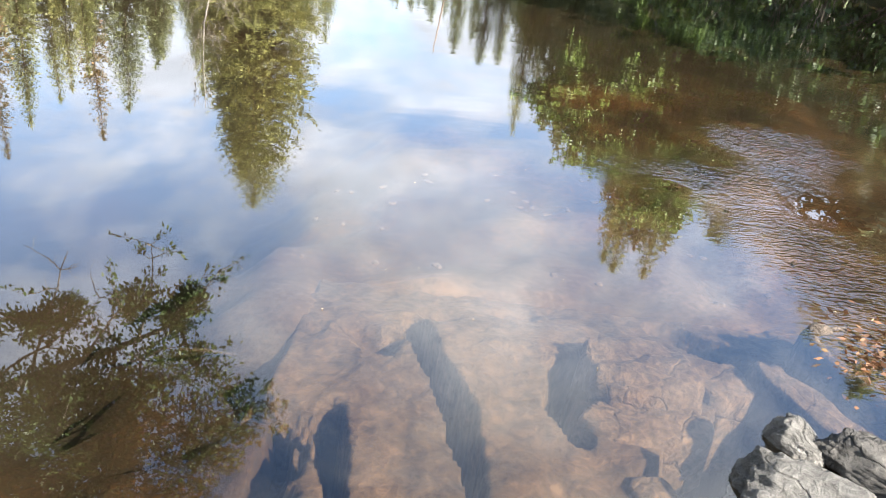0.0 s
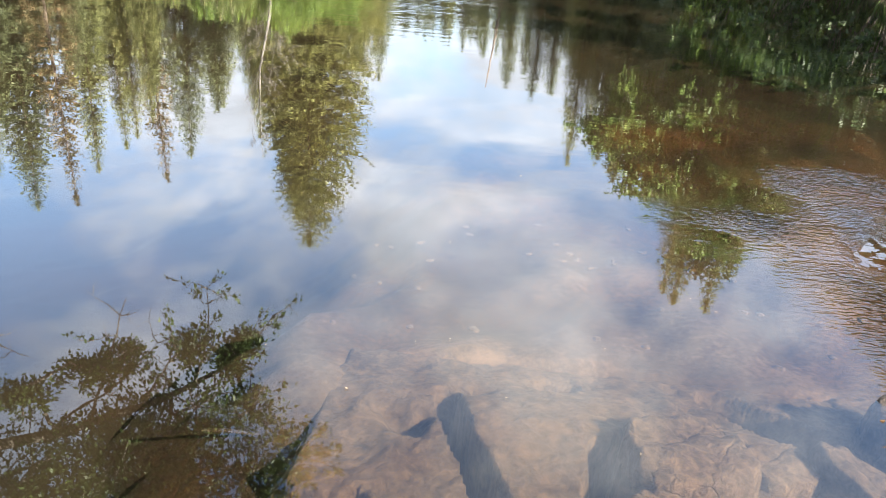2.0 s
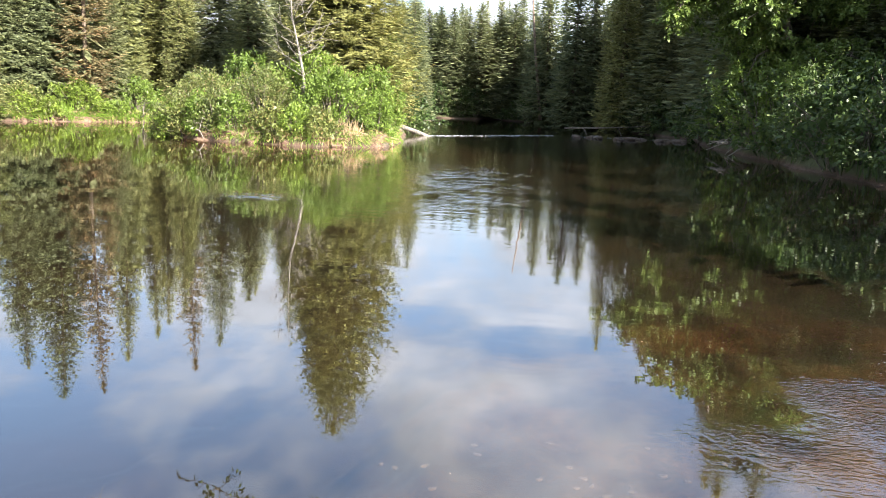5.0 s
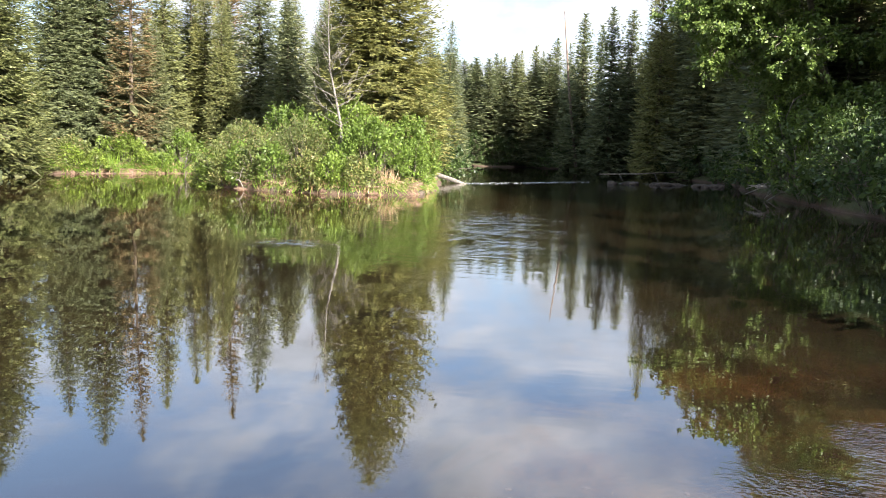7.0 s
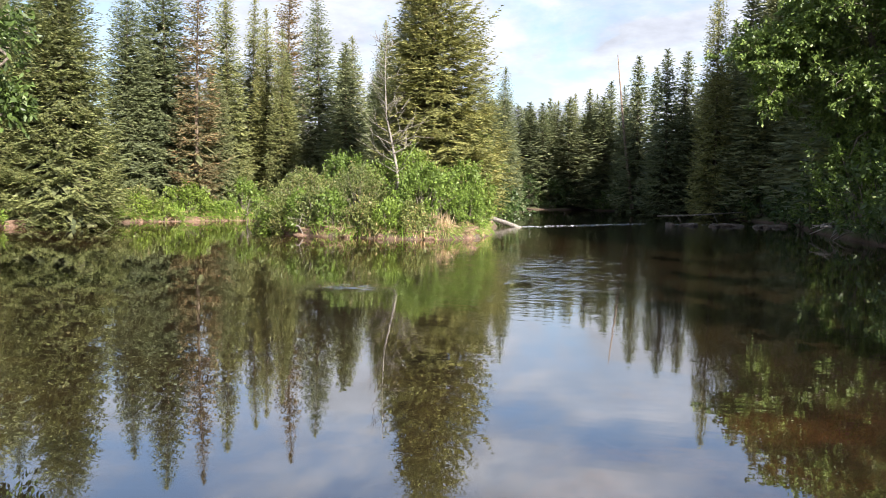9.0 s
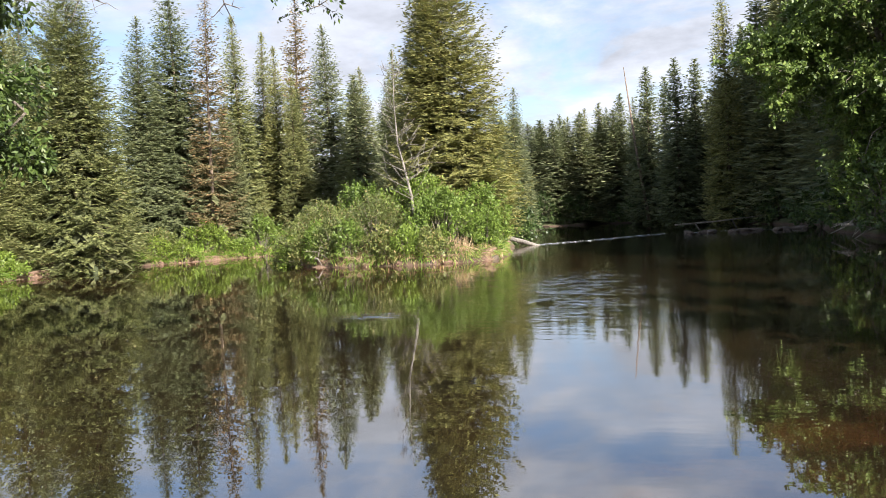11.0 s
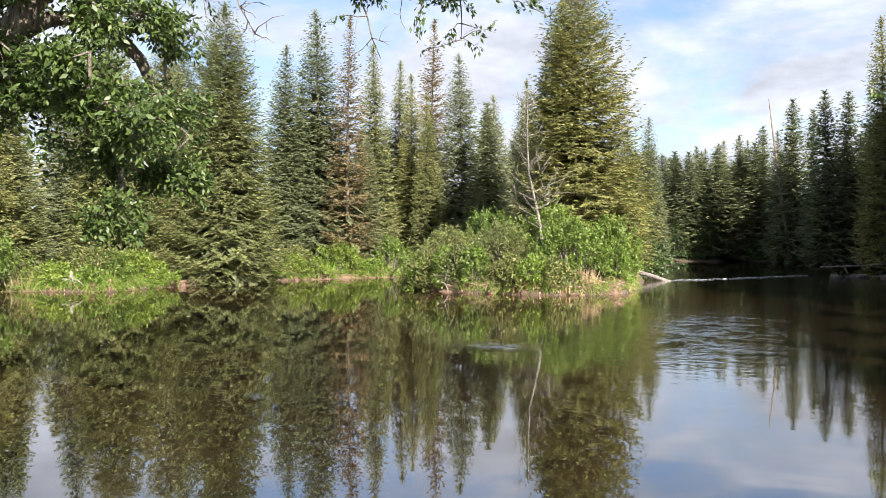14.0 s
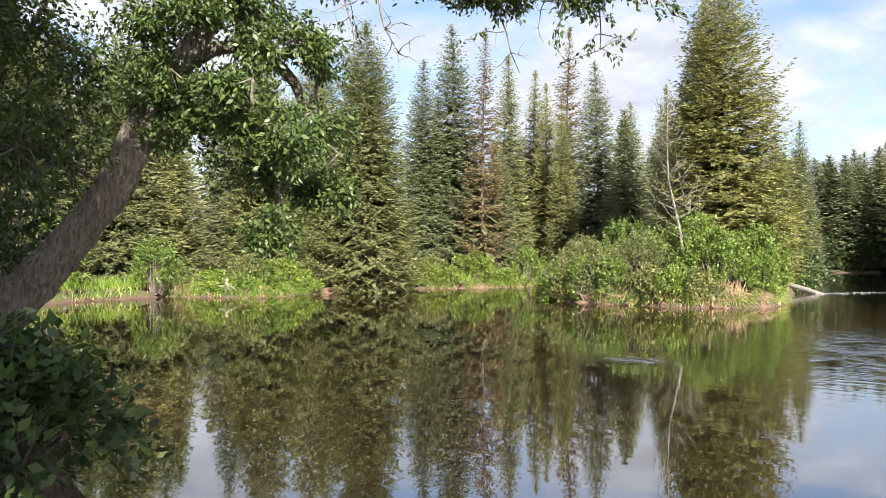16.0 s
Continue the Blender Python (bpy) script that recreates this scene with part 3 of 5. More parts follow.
def fill(count, x0, x1, y0, y1, low, high, clear, seed, kinds=(5, 6), apart=2.3, wide=1.1):
    """Spreads spruces through a stretch of forest, away from the water and from one another."""
    r = random.Random(seed)
    done = []
    for _ in range(count * 30):
        x, y = r.uniform(x0, x1), r.uniform(y0, y1)
        d = float(shore_distance(np.array([x]), np.array([y]))[0])
        if d < clear or any((x - a) ** 2 + (y - b) ** 2 < apart * apart for a, b in done):
            continue
        done.append((x, y))
        plant(r.choice(kinds), x, y, r.uniform(low, high), wide * r.uniform(0.82, 1.18), r.uniform(0, 360), "forest spruces")
        if len(done) == count:
            return


fill(14, -31, -22.5, 14, 34, 6.5, 9.8, 1.8, 21)
fill(7, -32, -21, 34, 46, 6.5, 9.0, 1.8, 22)
fill(12, -20, -9.5, 36, 52, 5.5, 8.3, 1.6, 23)
fill(9, -26, -13, 31, 40, 6.5, 8.5, 1.6, 39)
fill(3, -13.5, -9, 29, 34, 4.0, 6.5, 1.2, 24, (0, 1))
fill(5, -24, -19, 22, 32, 4.0, 7.0, 0.9, 25, (0, 1))
fill(12, 9, 12, 35, 48, 12.0, 15.5, 0.8, 26, (5, 6), 1.6, 1.3)
# two stands added out of view, to keep the sun off the right bank
fill(10, 21, 28, 28, 42, 19.0, 22.0, 1.6, 38, (7,), 2.3, 1.2)
fill(9, 18, 27, 42, 56, 13.0, 15.5, 1.6, 44, (7,), 2.3, 1.2)
fill(9, 12.5, 17, 33, 44, 8.0, 10.5, 1.6, 46, (6,), 2.0, 1.2)
fill(12, 4, 9, 48, 64, 9.5, 12.5, 1.0, 27, (5, 6), 1.6, 1.4)
# behind the right bank, height set to shade the far trees
fill(18, 10.5, 20, 43, 62, 16.0, 18.5, 1.0, 43, (7,), 1.9, 1.2)
fill(14, -2, 8, 57, 72, 9.0, 11.0, 0.8, 28, (5, 6), 1.4, 1.5)
fill(20, -14, -2, 66, 76, 8.0, 10.0, 0.8, 42, (5, 6), 1.3, 1.5)
fill(8, -24, -3, 76, 84, 8.5, 10.0, 1.6, 29, (7,))
fill(16, -18, -10.2, 46, 66, 6.5, 9.0, 0.8, 30, (5, 6), 1.5, 1.4)
fill(10, 11.5, 16, 20, 32, 5.5, 7.5, 1.6, 31, (5, 6), 1.8, 1.3)
# two more unseen stands added as sun blockers for the right bank
fill(12, 18.5, 26, 16, 32, 16.0, 18.0, 2.0, 34, (7,), 2.3, 1.1)
fill(10, 11.5, 20, 7, 19, 9.0, 11.0, 2.6, 32, (7,))
fill(4, -34, -24, 2, 15, 7.0, 10.0, 1.5, 33)
fill(4, -31, -25, 12, 20, 9.0, 11.0, 1.6, 40, (0, 1))
fill(10, -38, -30, 7, 24, 9.0, 11.5, 3.0, 45)
fill(22, -55, -30, 0, 60, 8.0, 11.0, 2.0, 35, (7,))
fill(26, -35, 30, 84, 100, 9.0, 12.0, 2.0, 36, (7,))
fill(14, 26, 45, 14, 84, 13.0, 16.0, 2.0, 37, (7,))
# unseen spruces added behind the eye to shade the left bank
for x, y, h in [(-3.5, -6.5, 13.0), (-7.5, -5.5, 13.0), (-12.0, -4.0, 12.0), (3.0, -9.0, 13.0)]:
    plant(5, x, y, h, 0.8, 50 * x, "forest spruces")


# ---- broad-leaved shrubs, trees and grass ----
def leaves_on(geo, rnd, twigs, per, length, width, spread=0.12, hang=0.3):
    """Leaves along twigs, given as arrays of start and end points."""
    a, b = twigs
    n = len(a) * per
    idx = np.repeat(np.arange(len(a)), per)
    k = rnd.uniform(0.1, 1.05, (n, 1))
    p = a[idx] + (b[idx] - a[idx]) * k + rnd.normal(0, spread * 0.4, (n, 3))
    d = unit(unit(b[idx] - a[idx]) * 0.6 + rnd.normal(0, 0.7, (n, 3)) - np.array([0, 0, hang]))
    size = length * rnd.uniform(0.6, 1.25, n)
    across = unit(np.cross(d, rnd.normal(0, 0.7, (n, 3)) + np.array([0, 0, 1.0])))
    geo.blades(p, p + d * size[:, None], across, size * width / length, 0.42)


def shrub(name, label, x, y, w, deep, h, seed, leaf, count=160, per=26, length=0.09, width=0.035, base=None, group="bank shrubs", low=0.12):
    """A shrub: stems that fan out from its foot and twigs full of leaves over a dome."""
    rnd = np.random.RandomState(seed)
    z = zg(x, y) if base is None else base
    ob = thing(name, label, "shrub", (x, y, z), 0, group)
    stems, crown = Geo(), Geo()
    a = rnd.uniform(0, 6.283, count)
    v = rnd.uniform(low, 1.0, count) ** 0.75
    rad = np.sqrt(np.clip(1 - v ** 2.2, 0.02, 1)) * rnd.uniform(0.55, 1.05, count)
    lump = 1 + 0.22 * np.sin(3 * a + rnd.uniform(0, 6)) + 0.12 * np.sin(7 * a + rnd.uniform(0, 6))
    tips = np.stack([np.cos(a) * rad * w * 0.5 * lump, np.sin(a) * rad * deep * 0.5 * lump, v * h * rnd.uniform(0.85, 1.12, count)], -1)
    foot = tips * np.array([0.18, 0.18, 0.0]) - np.array([0, 0, 0.1])
    start = tips - unit(tips - foot) * rnd.uniform(0.25, 0.5, (count, 1)) * min(1.0, h / 1.5)
    leaves_on(crown, rnd, (start, tips), per, length, width)
    for i in range(0, count, 5):
        mid = (foot[i] + tips[i]) * 0.5 + np.array([0, 0, 0.12 * h])
        stems.tube([foot[i], mid, tips[i]], [0.018, 0.012, 0.004], 4)
    part("stem", stems, BARK, ob)
    part("crown", crown, leaf, ob)
    return ob


# island shrubs
shrub("willow_shrub", "grey-green willow shrub on the point's earth bank", -11.0, 23.6, 3.2, 2.4, 1.7, 41, WILLOW, 300, 30, 0.10, 0.028)
shrub("willow_shrub", "grey-green willow shrub with pale twigs", -9.1, 23.2, 2.8, 2.4, 1.75, 42, WILLOW, 280, 30, 0.10, 0.028)
shrub("alder_shrub", "bright green alder shrub on the point", -7.0, 23.6, 2.8, 2.4, 1.9, 43, ALDER, 280, 30, 0.10, 0.05)
shrub("alder_shrub", "bright green alder shrub over the water", -6.1, 25.2, 2.3, 3.0, 2.1, 44, ALDER, 260, 30, 0.10, 0.05)
shrub("alder_shrub", "tall green alder shrub under the big spruce", -8.0, 24.6, 3.6, 2.2, 2.4, 45, ALDER, 300, 28, 0.10, 0.05)
shrub("alder_shrub", "green alder shrub beside the cove", -10.6, 25.6, 3.4, 2.4, 2.3, 46, ALDER, 260, 28, 0.10, 0.05)
shrub("willow_shrub", "willow shrub on the cove's side of the point", -12.6, 26.0, 2.0, 3.0, 1.8, 47, WILLOW, 200, 28, 0.10, 0.03)
for i, (x, y, w, h) in enumerate([(-7.0, 22.3, 1.2, 0.8), (-7.7, 22.1, 1.2, 0.85), (-8.4, 22.1, 1.2, 0.9), (-9.7, 22.25, 1.3, 1.1), (-10.3, 22.4, 1.3, 1.15), (-10.9, 22.6, 1.3, 1.2), (-11.5, 22.85, 1.3, 1.2), (-12.0, 23.1, 1.3, 1.15), (-12.5, 23.5, 1.3, 1.1), (-5.7, 24.2, 1.2, 1.3), (-9.5, 24.0, 2.0, 1.9), (-5.9, 25.8, 1.4, 1.5), (-12.9, 25.0, 1.3, 1.2)]):
    shrub("low_shrub", "low bright green shrub at the edge of the point", x, y, w, 1.1, h, 140 + i, ALDER if i % 2 else WILLOW, 120, 24, 0.10, 0.045, low=0.02)
# dark shrubs added to stand in for the shade under the leaning tree
for i, (x, y, w, h) in enumerate([(-12.6, 4.4, 3.6, 5.0), (-14.4, 6.2, 3.6, 4.2), (-11.6, 2.2, 3.0, 4.4)]):
    shrub("dark_thicket", "tall thicket added to stand for shade behind the leaning tree", x, y, w, 2.6, h, 150 + i, DARK_LEAF, 240, 22, 0.13, 0.07)
# left bank shrubs
for i, (x, y, w, h) in enumerate([(-15.8, 34.4, 3.0, 2.0), (-18.2, 31.6, 3.0, 1.5), (-19.6, 29.6, 2.6, 1.3), (-20.6, 27.6, 2.2, 1.1), (-21.6, 25.2, 2.0, 1.1), (-22.0, 20.0, 2.2, 1.0), (-22.2, 18.6, 2.4, 1.2), (-24.6, 16.2, 3.4, 1.9), (-25.4, 12.6, 4.0, 2.6), (-23.6, 8.6, 4.0, 2.8), (-18.6, 5.4, 3.6, 2.6), (-14.0, 33.2, 2.2, 1.7)]):
    shrub("bank_shrub", "leafy green shrub at the foot of the forest", x, y, w, 2.0, h, 60 + i, ALDER if i % 3 else WILLOW, 170, 26, 0.11, 0.05)
# right bank shrubs: most carry the bank's shade in a dark leaf colour
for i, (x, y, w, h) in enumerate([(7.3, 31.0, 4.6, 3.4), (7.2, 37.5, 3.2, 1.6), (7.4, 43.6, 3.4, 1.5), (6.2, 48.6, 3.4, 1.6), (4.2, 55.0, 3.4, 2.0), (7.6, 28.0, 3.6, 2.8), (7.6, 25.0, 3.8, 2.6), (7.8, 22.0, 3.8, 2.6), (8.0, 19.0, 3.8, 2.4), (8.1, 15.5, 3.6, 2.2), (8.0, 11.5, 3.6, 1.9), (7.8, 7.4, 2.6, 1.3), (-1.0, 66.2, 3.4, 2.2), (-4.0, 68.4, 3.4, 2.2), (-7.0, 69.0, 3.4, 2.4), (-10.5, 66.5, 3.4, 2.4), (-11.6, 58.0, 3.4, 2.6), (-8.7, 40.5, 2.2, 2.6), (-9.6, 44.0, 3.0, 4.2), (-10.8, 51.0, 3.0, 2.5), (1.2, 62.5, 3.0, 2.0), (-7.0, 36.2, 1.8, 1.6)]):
    shrub("shaded_shrub", "dark leafy shrub in the shade of the bank", x, y, w, 2.6, h, 80 + i, ALDER if i in (0, 1, 5, 18, 19) else DARK_LEAF, 170, 22, 0.14, 0.07, low=0.02)


def broad_tree(name, label, line, radii, crowns, seed, leaf, bark, twigs=60, per=24, length=0.11, width=0.055, hang=0.4, limbs=True):
    """A broad-leaved tree: a bent trunk, limbs to each clump of foliage and twigs with leaves. Clumps are (x, y, z, radius)."""
    rnd = np.random.RandomState(seed)
    ob = thing(name, label, "tree", line[0])
    o = np.array(line[0])
    t, c = Geo(), Geo()
    fine = np.linspace(0, len(line) - 1, 5 * len(line))
    t.tube([np.array([np.interp(u, range(len(line)), [q[c] for q in line]) for c in range(3)]) - o for u in fine], [float(np.interp(u, range(len(line)), radii)) for u in fine], 20, 0.22)
    pts = np.array(line) - o
    crowns = sorted(crowns, key=lambda q: min(np.linalg.norm(pts + o - np.array(q[:3]), axis=1)))
    for x, y, z, r in crowns:
        m = np.array([x, y, z]) - o
        d = unit(rnd.normal(0, 1, (twigs, 3)))
        tips = m + d * r * rnd.uniform(0.45, 1.15, (twigs, 1)) * rnd.uniform(0.6, 1.45, 3) * np.array([1, 1, 0.75])
        start = tips - unit(tips - m) * rnd.uniform(0.2, 0.5, (twigs, 1)) * r
        leaves_on(c, rnd, (start, tips), per, length, width, 0.15, hang)
        if limbs:
            near = pts[np.argmin(np.linalg.norm(pts - m, axis=1))]
            pts = np.vstack([pts, m])
            t.tube([near, near + (m - near) * 0.3 + rnd.normal(0, 0.12, 3), near + (m - near) * 0.65 + rnd.normal(0, 0.18, 3), m], [0.035, 0.028, 0.02, 0.012], 6)
            for i in range(0, twigs, 5):
                t.tube([m, (m + tips[i]) * 0.5 + rnd.normal(0, 0.06, 3), tips[i]], [0.016, 0.011, 0.004], 4)
    part("trunk", t, bark, ob, smooth=True)
    part("crown", c, leaf, ob)
    return ob


# broad-leaved trees of the right bank
rr = random.Random(8)
# crown of the tree over the dark bank: clumps under an outline that rises from the channel towards the tree's middle
clumps = []
while len(clumps) < 130:
    az, far = rr.uniform(6.0, 21.0), rr.uniform(30.4, 33.8)
    roof = float(np.interp(az, (5, 6.5, 8, 10, 12, 14, 17, 19, 21, 23), (7.4, 8.2, 9.0, 10.0, 11.0, 11.8, 11.8, 9.9, 8.6, 7.6)))
    low = float(np.interp(az, (5, 9, 12, 16), (6.4, 5.0, 3.0, 2.0)))
    clumps.append((far * math.sin(radians(az)), far * math.cos(radians(az)), roof - 0.6 - (roof - low) * rr.random() ** 1.3, rr.uniform(0.75, 1.2)))
broad_tree("bank_tree", "leafy green tree leaning over the dark bank", [(9.6, 32.5, 0.3), (9.0, 32.6, 3.0), (8.0, 32.4, 6.0), (7.2, 32.2, 9.0), (7.0, 32.0, 11.0)], [0.22, 0.18, 0.14, 0.09, 0.03],
           clumps, 91, BANK_TREE, BARK, 30, 24, 0.17, 0.095)
# unseen tree behind the eye, added to shade the left shrub and leaning tree
broad_tree("bank_tree", "unseen leafy tree added behind the eye for shade", [(1.4, -4.2, 0.3), (1.4, -4.1, 5.0), (1.0, -3.8, 9.0), (0.8, -3.6, 13.0)], [0.25, 0.2, 0.13, 0.04],
           [(0.6 + rr.uniform(-2.6, 2.4), -3.6 + rr.uniform(-2.0, 1.2), rr.uniform(5.5, 13.0), rr.uniform(0.9, 1.4)) for _ in range(30)] + [(1.2 + rr.uniform(-1.1, 1.1), -3.0 + rr.uniform(-0.9, 0.7), rr.uniform(4.3, 7.6), 0.9) for _ in range(11)], 94, DARK_LEAF, BARK, 40, 14, 0.20, 0.11)

# the old leaning tree at the near left bank
TRUNK = [(-10.6, 3.9, 0.35), (-10.25, 4.4, 0.8), (-10.0, 4.75, 1.2), (-9.85, 4.96, 1.55), (-9.57, 5.26, 2.06), (-9.33, 5.47, 2.51), (-9.14, 5.59, 2.99), (-8.91, 5.76, 3.58), (-8.65, 5.97, 4.06), (-8.4, 6.2, 4.6), (-8.0, 6.7, 5.4), (-7.4, 7.6, 6.0), (-6.4, 8.7, 6.3), (-5.2, 9.8, 6.2), (-4.4, 10.6, 6.0)]
rr = random.Random(9)
clumps = [(-9.8 + rr.uniform(-1.9, 1.4), 4.7 + rr.uniform(-1.3, 1.2), rr.uniform(2.6, 6.8), rr.uniform(0.7, 1.1)) for _ in range(32)]
clumps += [(-8.0 + rr.uniform(-0.7, 0.9), 6.9 + rr.uniform(-0.6, 0.8), rr.uniform(2.6, 4.6), rr.uniform(0.4, 0.65)) for _ in range(10)]
clumps += [(-8.2 + rr.uniform(-0.8, 0.8), 6.4 + rr.uniform(-0.6, 0.8), rr.uniform(4.8, 7.5), rr.uniform(0.6, 1.0)) for _ in range(12)]
for k in range(30):
    u = rr.random()
    clumps.append((-7.6 + 4.2 * u + rr.uniform(-0.6, 0.6), 7.4 + 3.3 * u + rr.uniform(-0.9, 0.6), rr.uniform(6.0, 9.8 - 1.5 * u), rr.uniform(0.6, 1.0)))
for k in range(38):
    clumps.append((rr.uniform(-6.6, -2.4), rr.uniform(6.4, 9.4), rr.uniform(7.4, 11.2), rr.uniform(0.7, 1.1)))
clumps += [(-7.5 + 3.5 * k + rr.uniform(-0.2, 0.2), 7.7 + 2.9 * k + rr.uniform(-0.2, 0.2), 5.5 + rr.uniform(-0.25, 0.2), rr.uniform(0.3, 0.5)) for k in (0.0, 0.2, 0.42, 0.5, 0.75, 0.87, 1.0)]
clumps += [(-8.6 + rr.uniform(-0.9, 0.7), 5.2 + rr.uniform(-0.6, 0.8), rr.uniform(3.0, 5.0), rr.uniform(0.4, 0.6)) for _ in range(9)]
for k in range(10):      # sprays drooping over the water
    az, far, z = rr.uniform(-54.0, -44.0), rr.uniform(8.4, 10.4), rr.uniform(1.5, 3.5)
    clumps.append((far * math.sin(radians(az)), far * math.cos(radians(az)), z + 0.05 * (az + 54), rr.uniform(0.18, 0.32)))
clumps += [(-10.9 + rr.uniform(-0.9, 0.6), 3.6 + rr.uniform(-0.6, 0.5), rr.uniform(1.2, 3.4), 0.6) for _ in range(10)]
leaning = broad_tree("leaning_tree", "old leaning tree with rough grey bark over the water", TRUNK, [0.40, 0.31, 0.27, 0.25, 0.23, 0.23, 0.22, 0.19, 0.16, 0.13, 0.10, 0.085, 0.07, 0.05, 0.02], clumps, 93, DARK_LEAF, BARK, 38, 30, 0.092, 0.040)

limb = Geo()
o = np.array(TRUNK[0])
limb.tube([np.array(p) - o for p in [(-8.65, 5.97, 4.06), (-8.4, 6.3, 4.3), (-8.17, 6.59, 4.36), (-8.0, 6.94, 4.28), (-7.86, 7.24, 3.95), (-7.76, 7.37, 3.54), (-7.74, 7.4, 3.1)]], [0.12, 0.10, 0.09, 0.085, 0.07, 0.05, 0.02], 14, 0.25)
limb.tube([np.array(p) - o for p in [(-8.0, 6.94, 4.28), (-7.7, 7.3, 4.35), (-7.5, 7.5, 4.2)]], [0.06, 0.045, 0.015], 10, 0.2)
part("limb", limb, BARK, leaning, "bare grey limb bending down", True)
# near left shrub with large leaves
shrub("large_leaved_shrub", "dark green shrub with large leaves over the water", -4.85, 1.95, 1.9, 1.6, 0.85, 101, DARK_LEAF, 240, 16, 0.10, 0.055, 0.30, low=0.05)
shrub("large_leaved_shrub", "low dark green shrub at the water's edge", -4.05, 1.25, 1.2, 0.9, 0.5, 102, DARK_LEAF, 70, 14, 0.10, 0.055, 0.05, low=0.3)


def grass(name, label, spots, seed, tall=0.4, per=60, material=None, spread=0.5, wide=0.03):
    """Tufts of long grass at spots of ground: one sheet of blades."""
    rnd = np.random.RandomState(seed)
    g = Geo()
    spots = np.array(spots)
    n = len(spots) * per
    p = np.repeat(spots, per, 0) + rnd.normal(0, spread, (n, 2))
    keep = shore_distance(p[:, 0], p[:, 1]) > -0.12
    p = p[keep]
    n = len(p)
    base = np.column_stack([p, np.maximum(ground_height(p[:, 0], p[:, 1]), 0.0) + 0.02])
    d = unit(np.column_stack([rnd.normal(0, 0.35, (n, 2)), np.ones(n)]))
    a = rnd.uniform(0, 6.283, n)
    g.blades(base, base + d * (tall * rnd.uniform(0.5, 1.2, n))[:, None], np.column_stack([np.cos(a), np.sin(a), 0 * a]), wide * rnd.uniform(0.6, 1.2, n), 0.35)
    return tagged(part(name, g, material or GRASS), label, "grass", kind="stuff")


def along(points, step, inset, seed):
    """Spots along a stretch of shore, set back a little from the water."""
    r = random.Random(seed)
    out = []
    for (ax, ay), (bx, by) in zip(points, points[1:]):
        L = math.hypot(bx - ax, by - ay)
        for k in range(int(L / step)):
            u = (k + r.random()) * step / L
            off = r.uniform(0.05, inset)
            out.append((ax + (bx - ax) * u + (by - ay) / L * off, ay + (by - ay) * u - (bx - ax) / L * off))
    return out


DARK_WOOD = bark_material("sunken_wood", (0.015, 0.012, 0.009), (0.06, 0.045, 0.032), 40.0)
DRY_GRASS = leaf_material("dry_grass", (0.20, 0.13, 0.07), (0.45, 0.33, 0.20), (0.55, 0.45, 0.3), 0.85, 0.2, 0.8)
point_edge = [(-5.6, 27.0), (-5.2, 24.0), (-5.9, 22.4), (-7.5, 21.8), (-10.0, 22.0), (-12.3, 23.2)]
left_edge = [(-15.6, 33.0), (-18.2, 30.2), (-20.7, 26.0), (-21.3, 21.0), (-20.9, 17.9), (-24.6, 16.6), (-24.0, 11.0), (-16.0, 7.0), (-11.0, 5.3)]


def inland(points, step, inset, seed):
    """The same, on whichever side of the line is land."""
    spots = along(points, step, inset, seed) + along(points[::-1], step, inset, seed + 1)
    return [p for p in spots if float(shore_distance(np.array([p[0]]), np.array([p[1]]))[0]) > 0 and not (p[0] < -18 and 20.9 < p[1] < 24.2)]      # bare under the big spruce


rr = random.Random(31)
for i, (x, y) in enumerate(inland(left_edge[:6], 1.5, 0.4, 9)):
    shrub("low_shrub", "low bright green shrub along the forest bank", x, y, rr.uniform(1.3, 2.2), 1.1, rr.uniform(0.5, 0.95), 170 + i, ALDER, 60, 22, 0.11, 0.05)
far_edge = [(-6.6, 33.0), (-7.8, 38.0), (-10.0, 50.0), (-11.0, 64.0), (-6.0, 68.0), (-1.0, 65.0), (3.0, 56.0), (5.6, 47.0), (7.0, 43.0), (6.4, 35.0), (6.9, 25.0), (7.6, 18.0), (8.0, 10.0)]
# far bank shrubs, with the shade there put into their leaf colour
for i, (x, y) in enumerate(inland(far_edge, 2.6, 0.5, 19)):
    shrub("far_shrub", "dark shrub on the shaded far bank", x, y, rr.uniform(2.4, 3.6), 2.0, rr.uniform(1.2, 2.6), 230 + i, DARK_LEAF, 60, 18, 0.20, 0.11, low=0.02)
grass("bank_grass", "bright green grass on the point", [p for p in inland(point_edge, 0.3, 0.8, 1) if p[0] < -6.9], 110, 0.55, 40, spread=0.2)
grass("bank_grass", "bright green grass along the forest bank", inland(left_edge, 0.3, 1.4, 3), 111, 0.50, 60, spread=0.25)
# this grass takes the dark leaf tone in place of shade
grass("shaded_grass", "dark grass on the shaded far bank", inland(far_edge, 0.35, 1.6, 13), 114, 0.7, 26, DARK_LEAF, 0.3, 0.05)
grass("dry_roots", "tan dry grass and roots on the eroded bank", inland(point_edge + [(-13.6, 28.0)], 0.25, 0.35, 5), 112, 0.26, 12, DRY_GRASS, 0.1)
grass("dry_roots", "tan dry grass at the waterline", inland(left_edge, 0.25, 0.4, 7), 113, 0.18, 12, DRY_GRASS, 0.12)


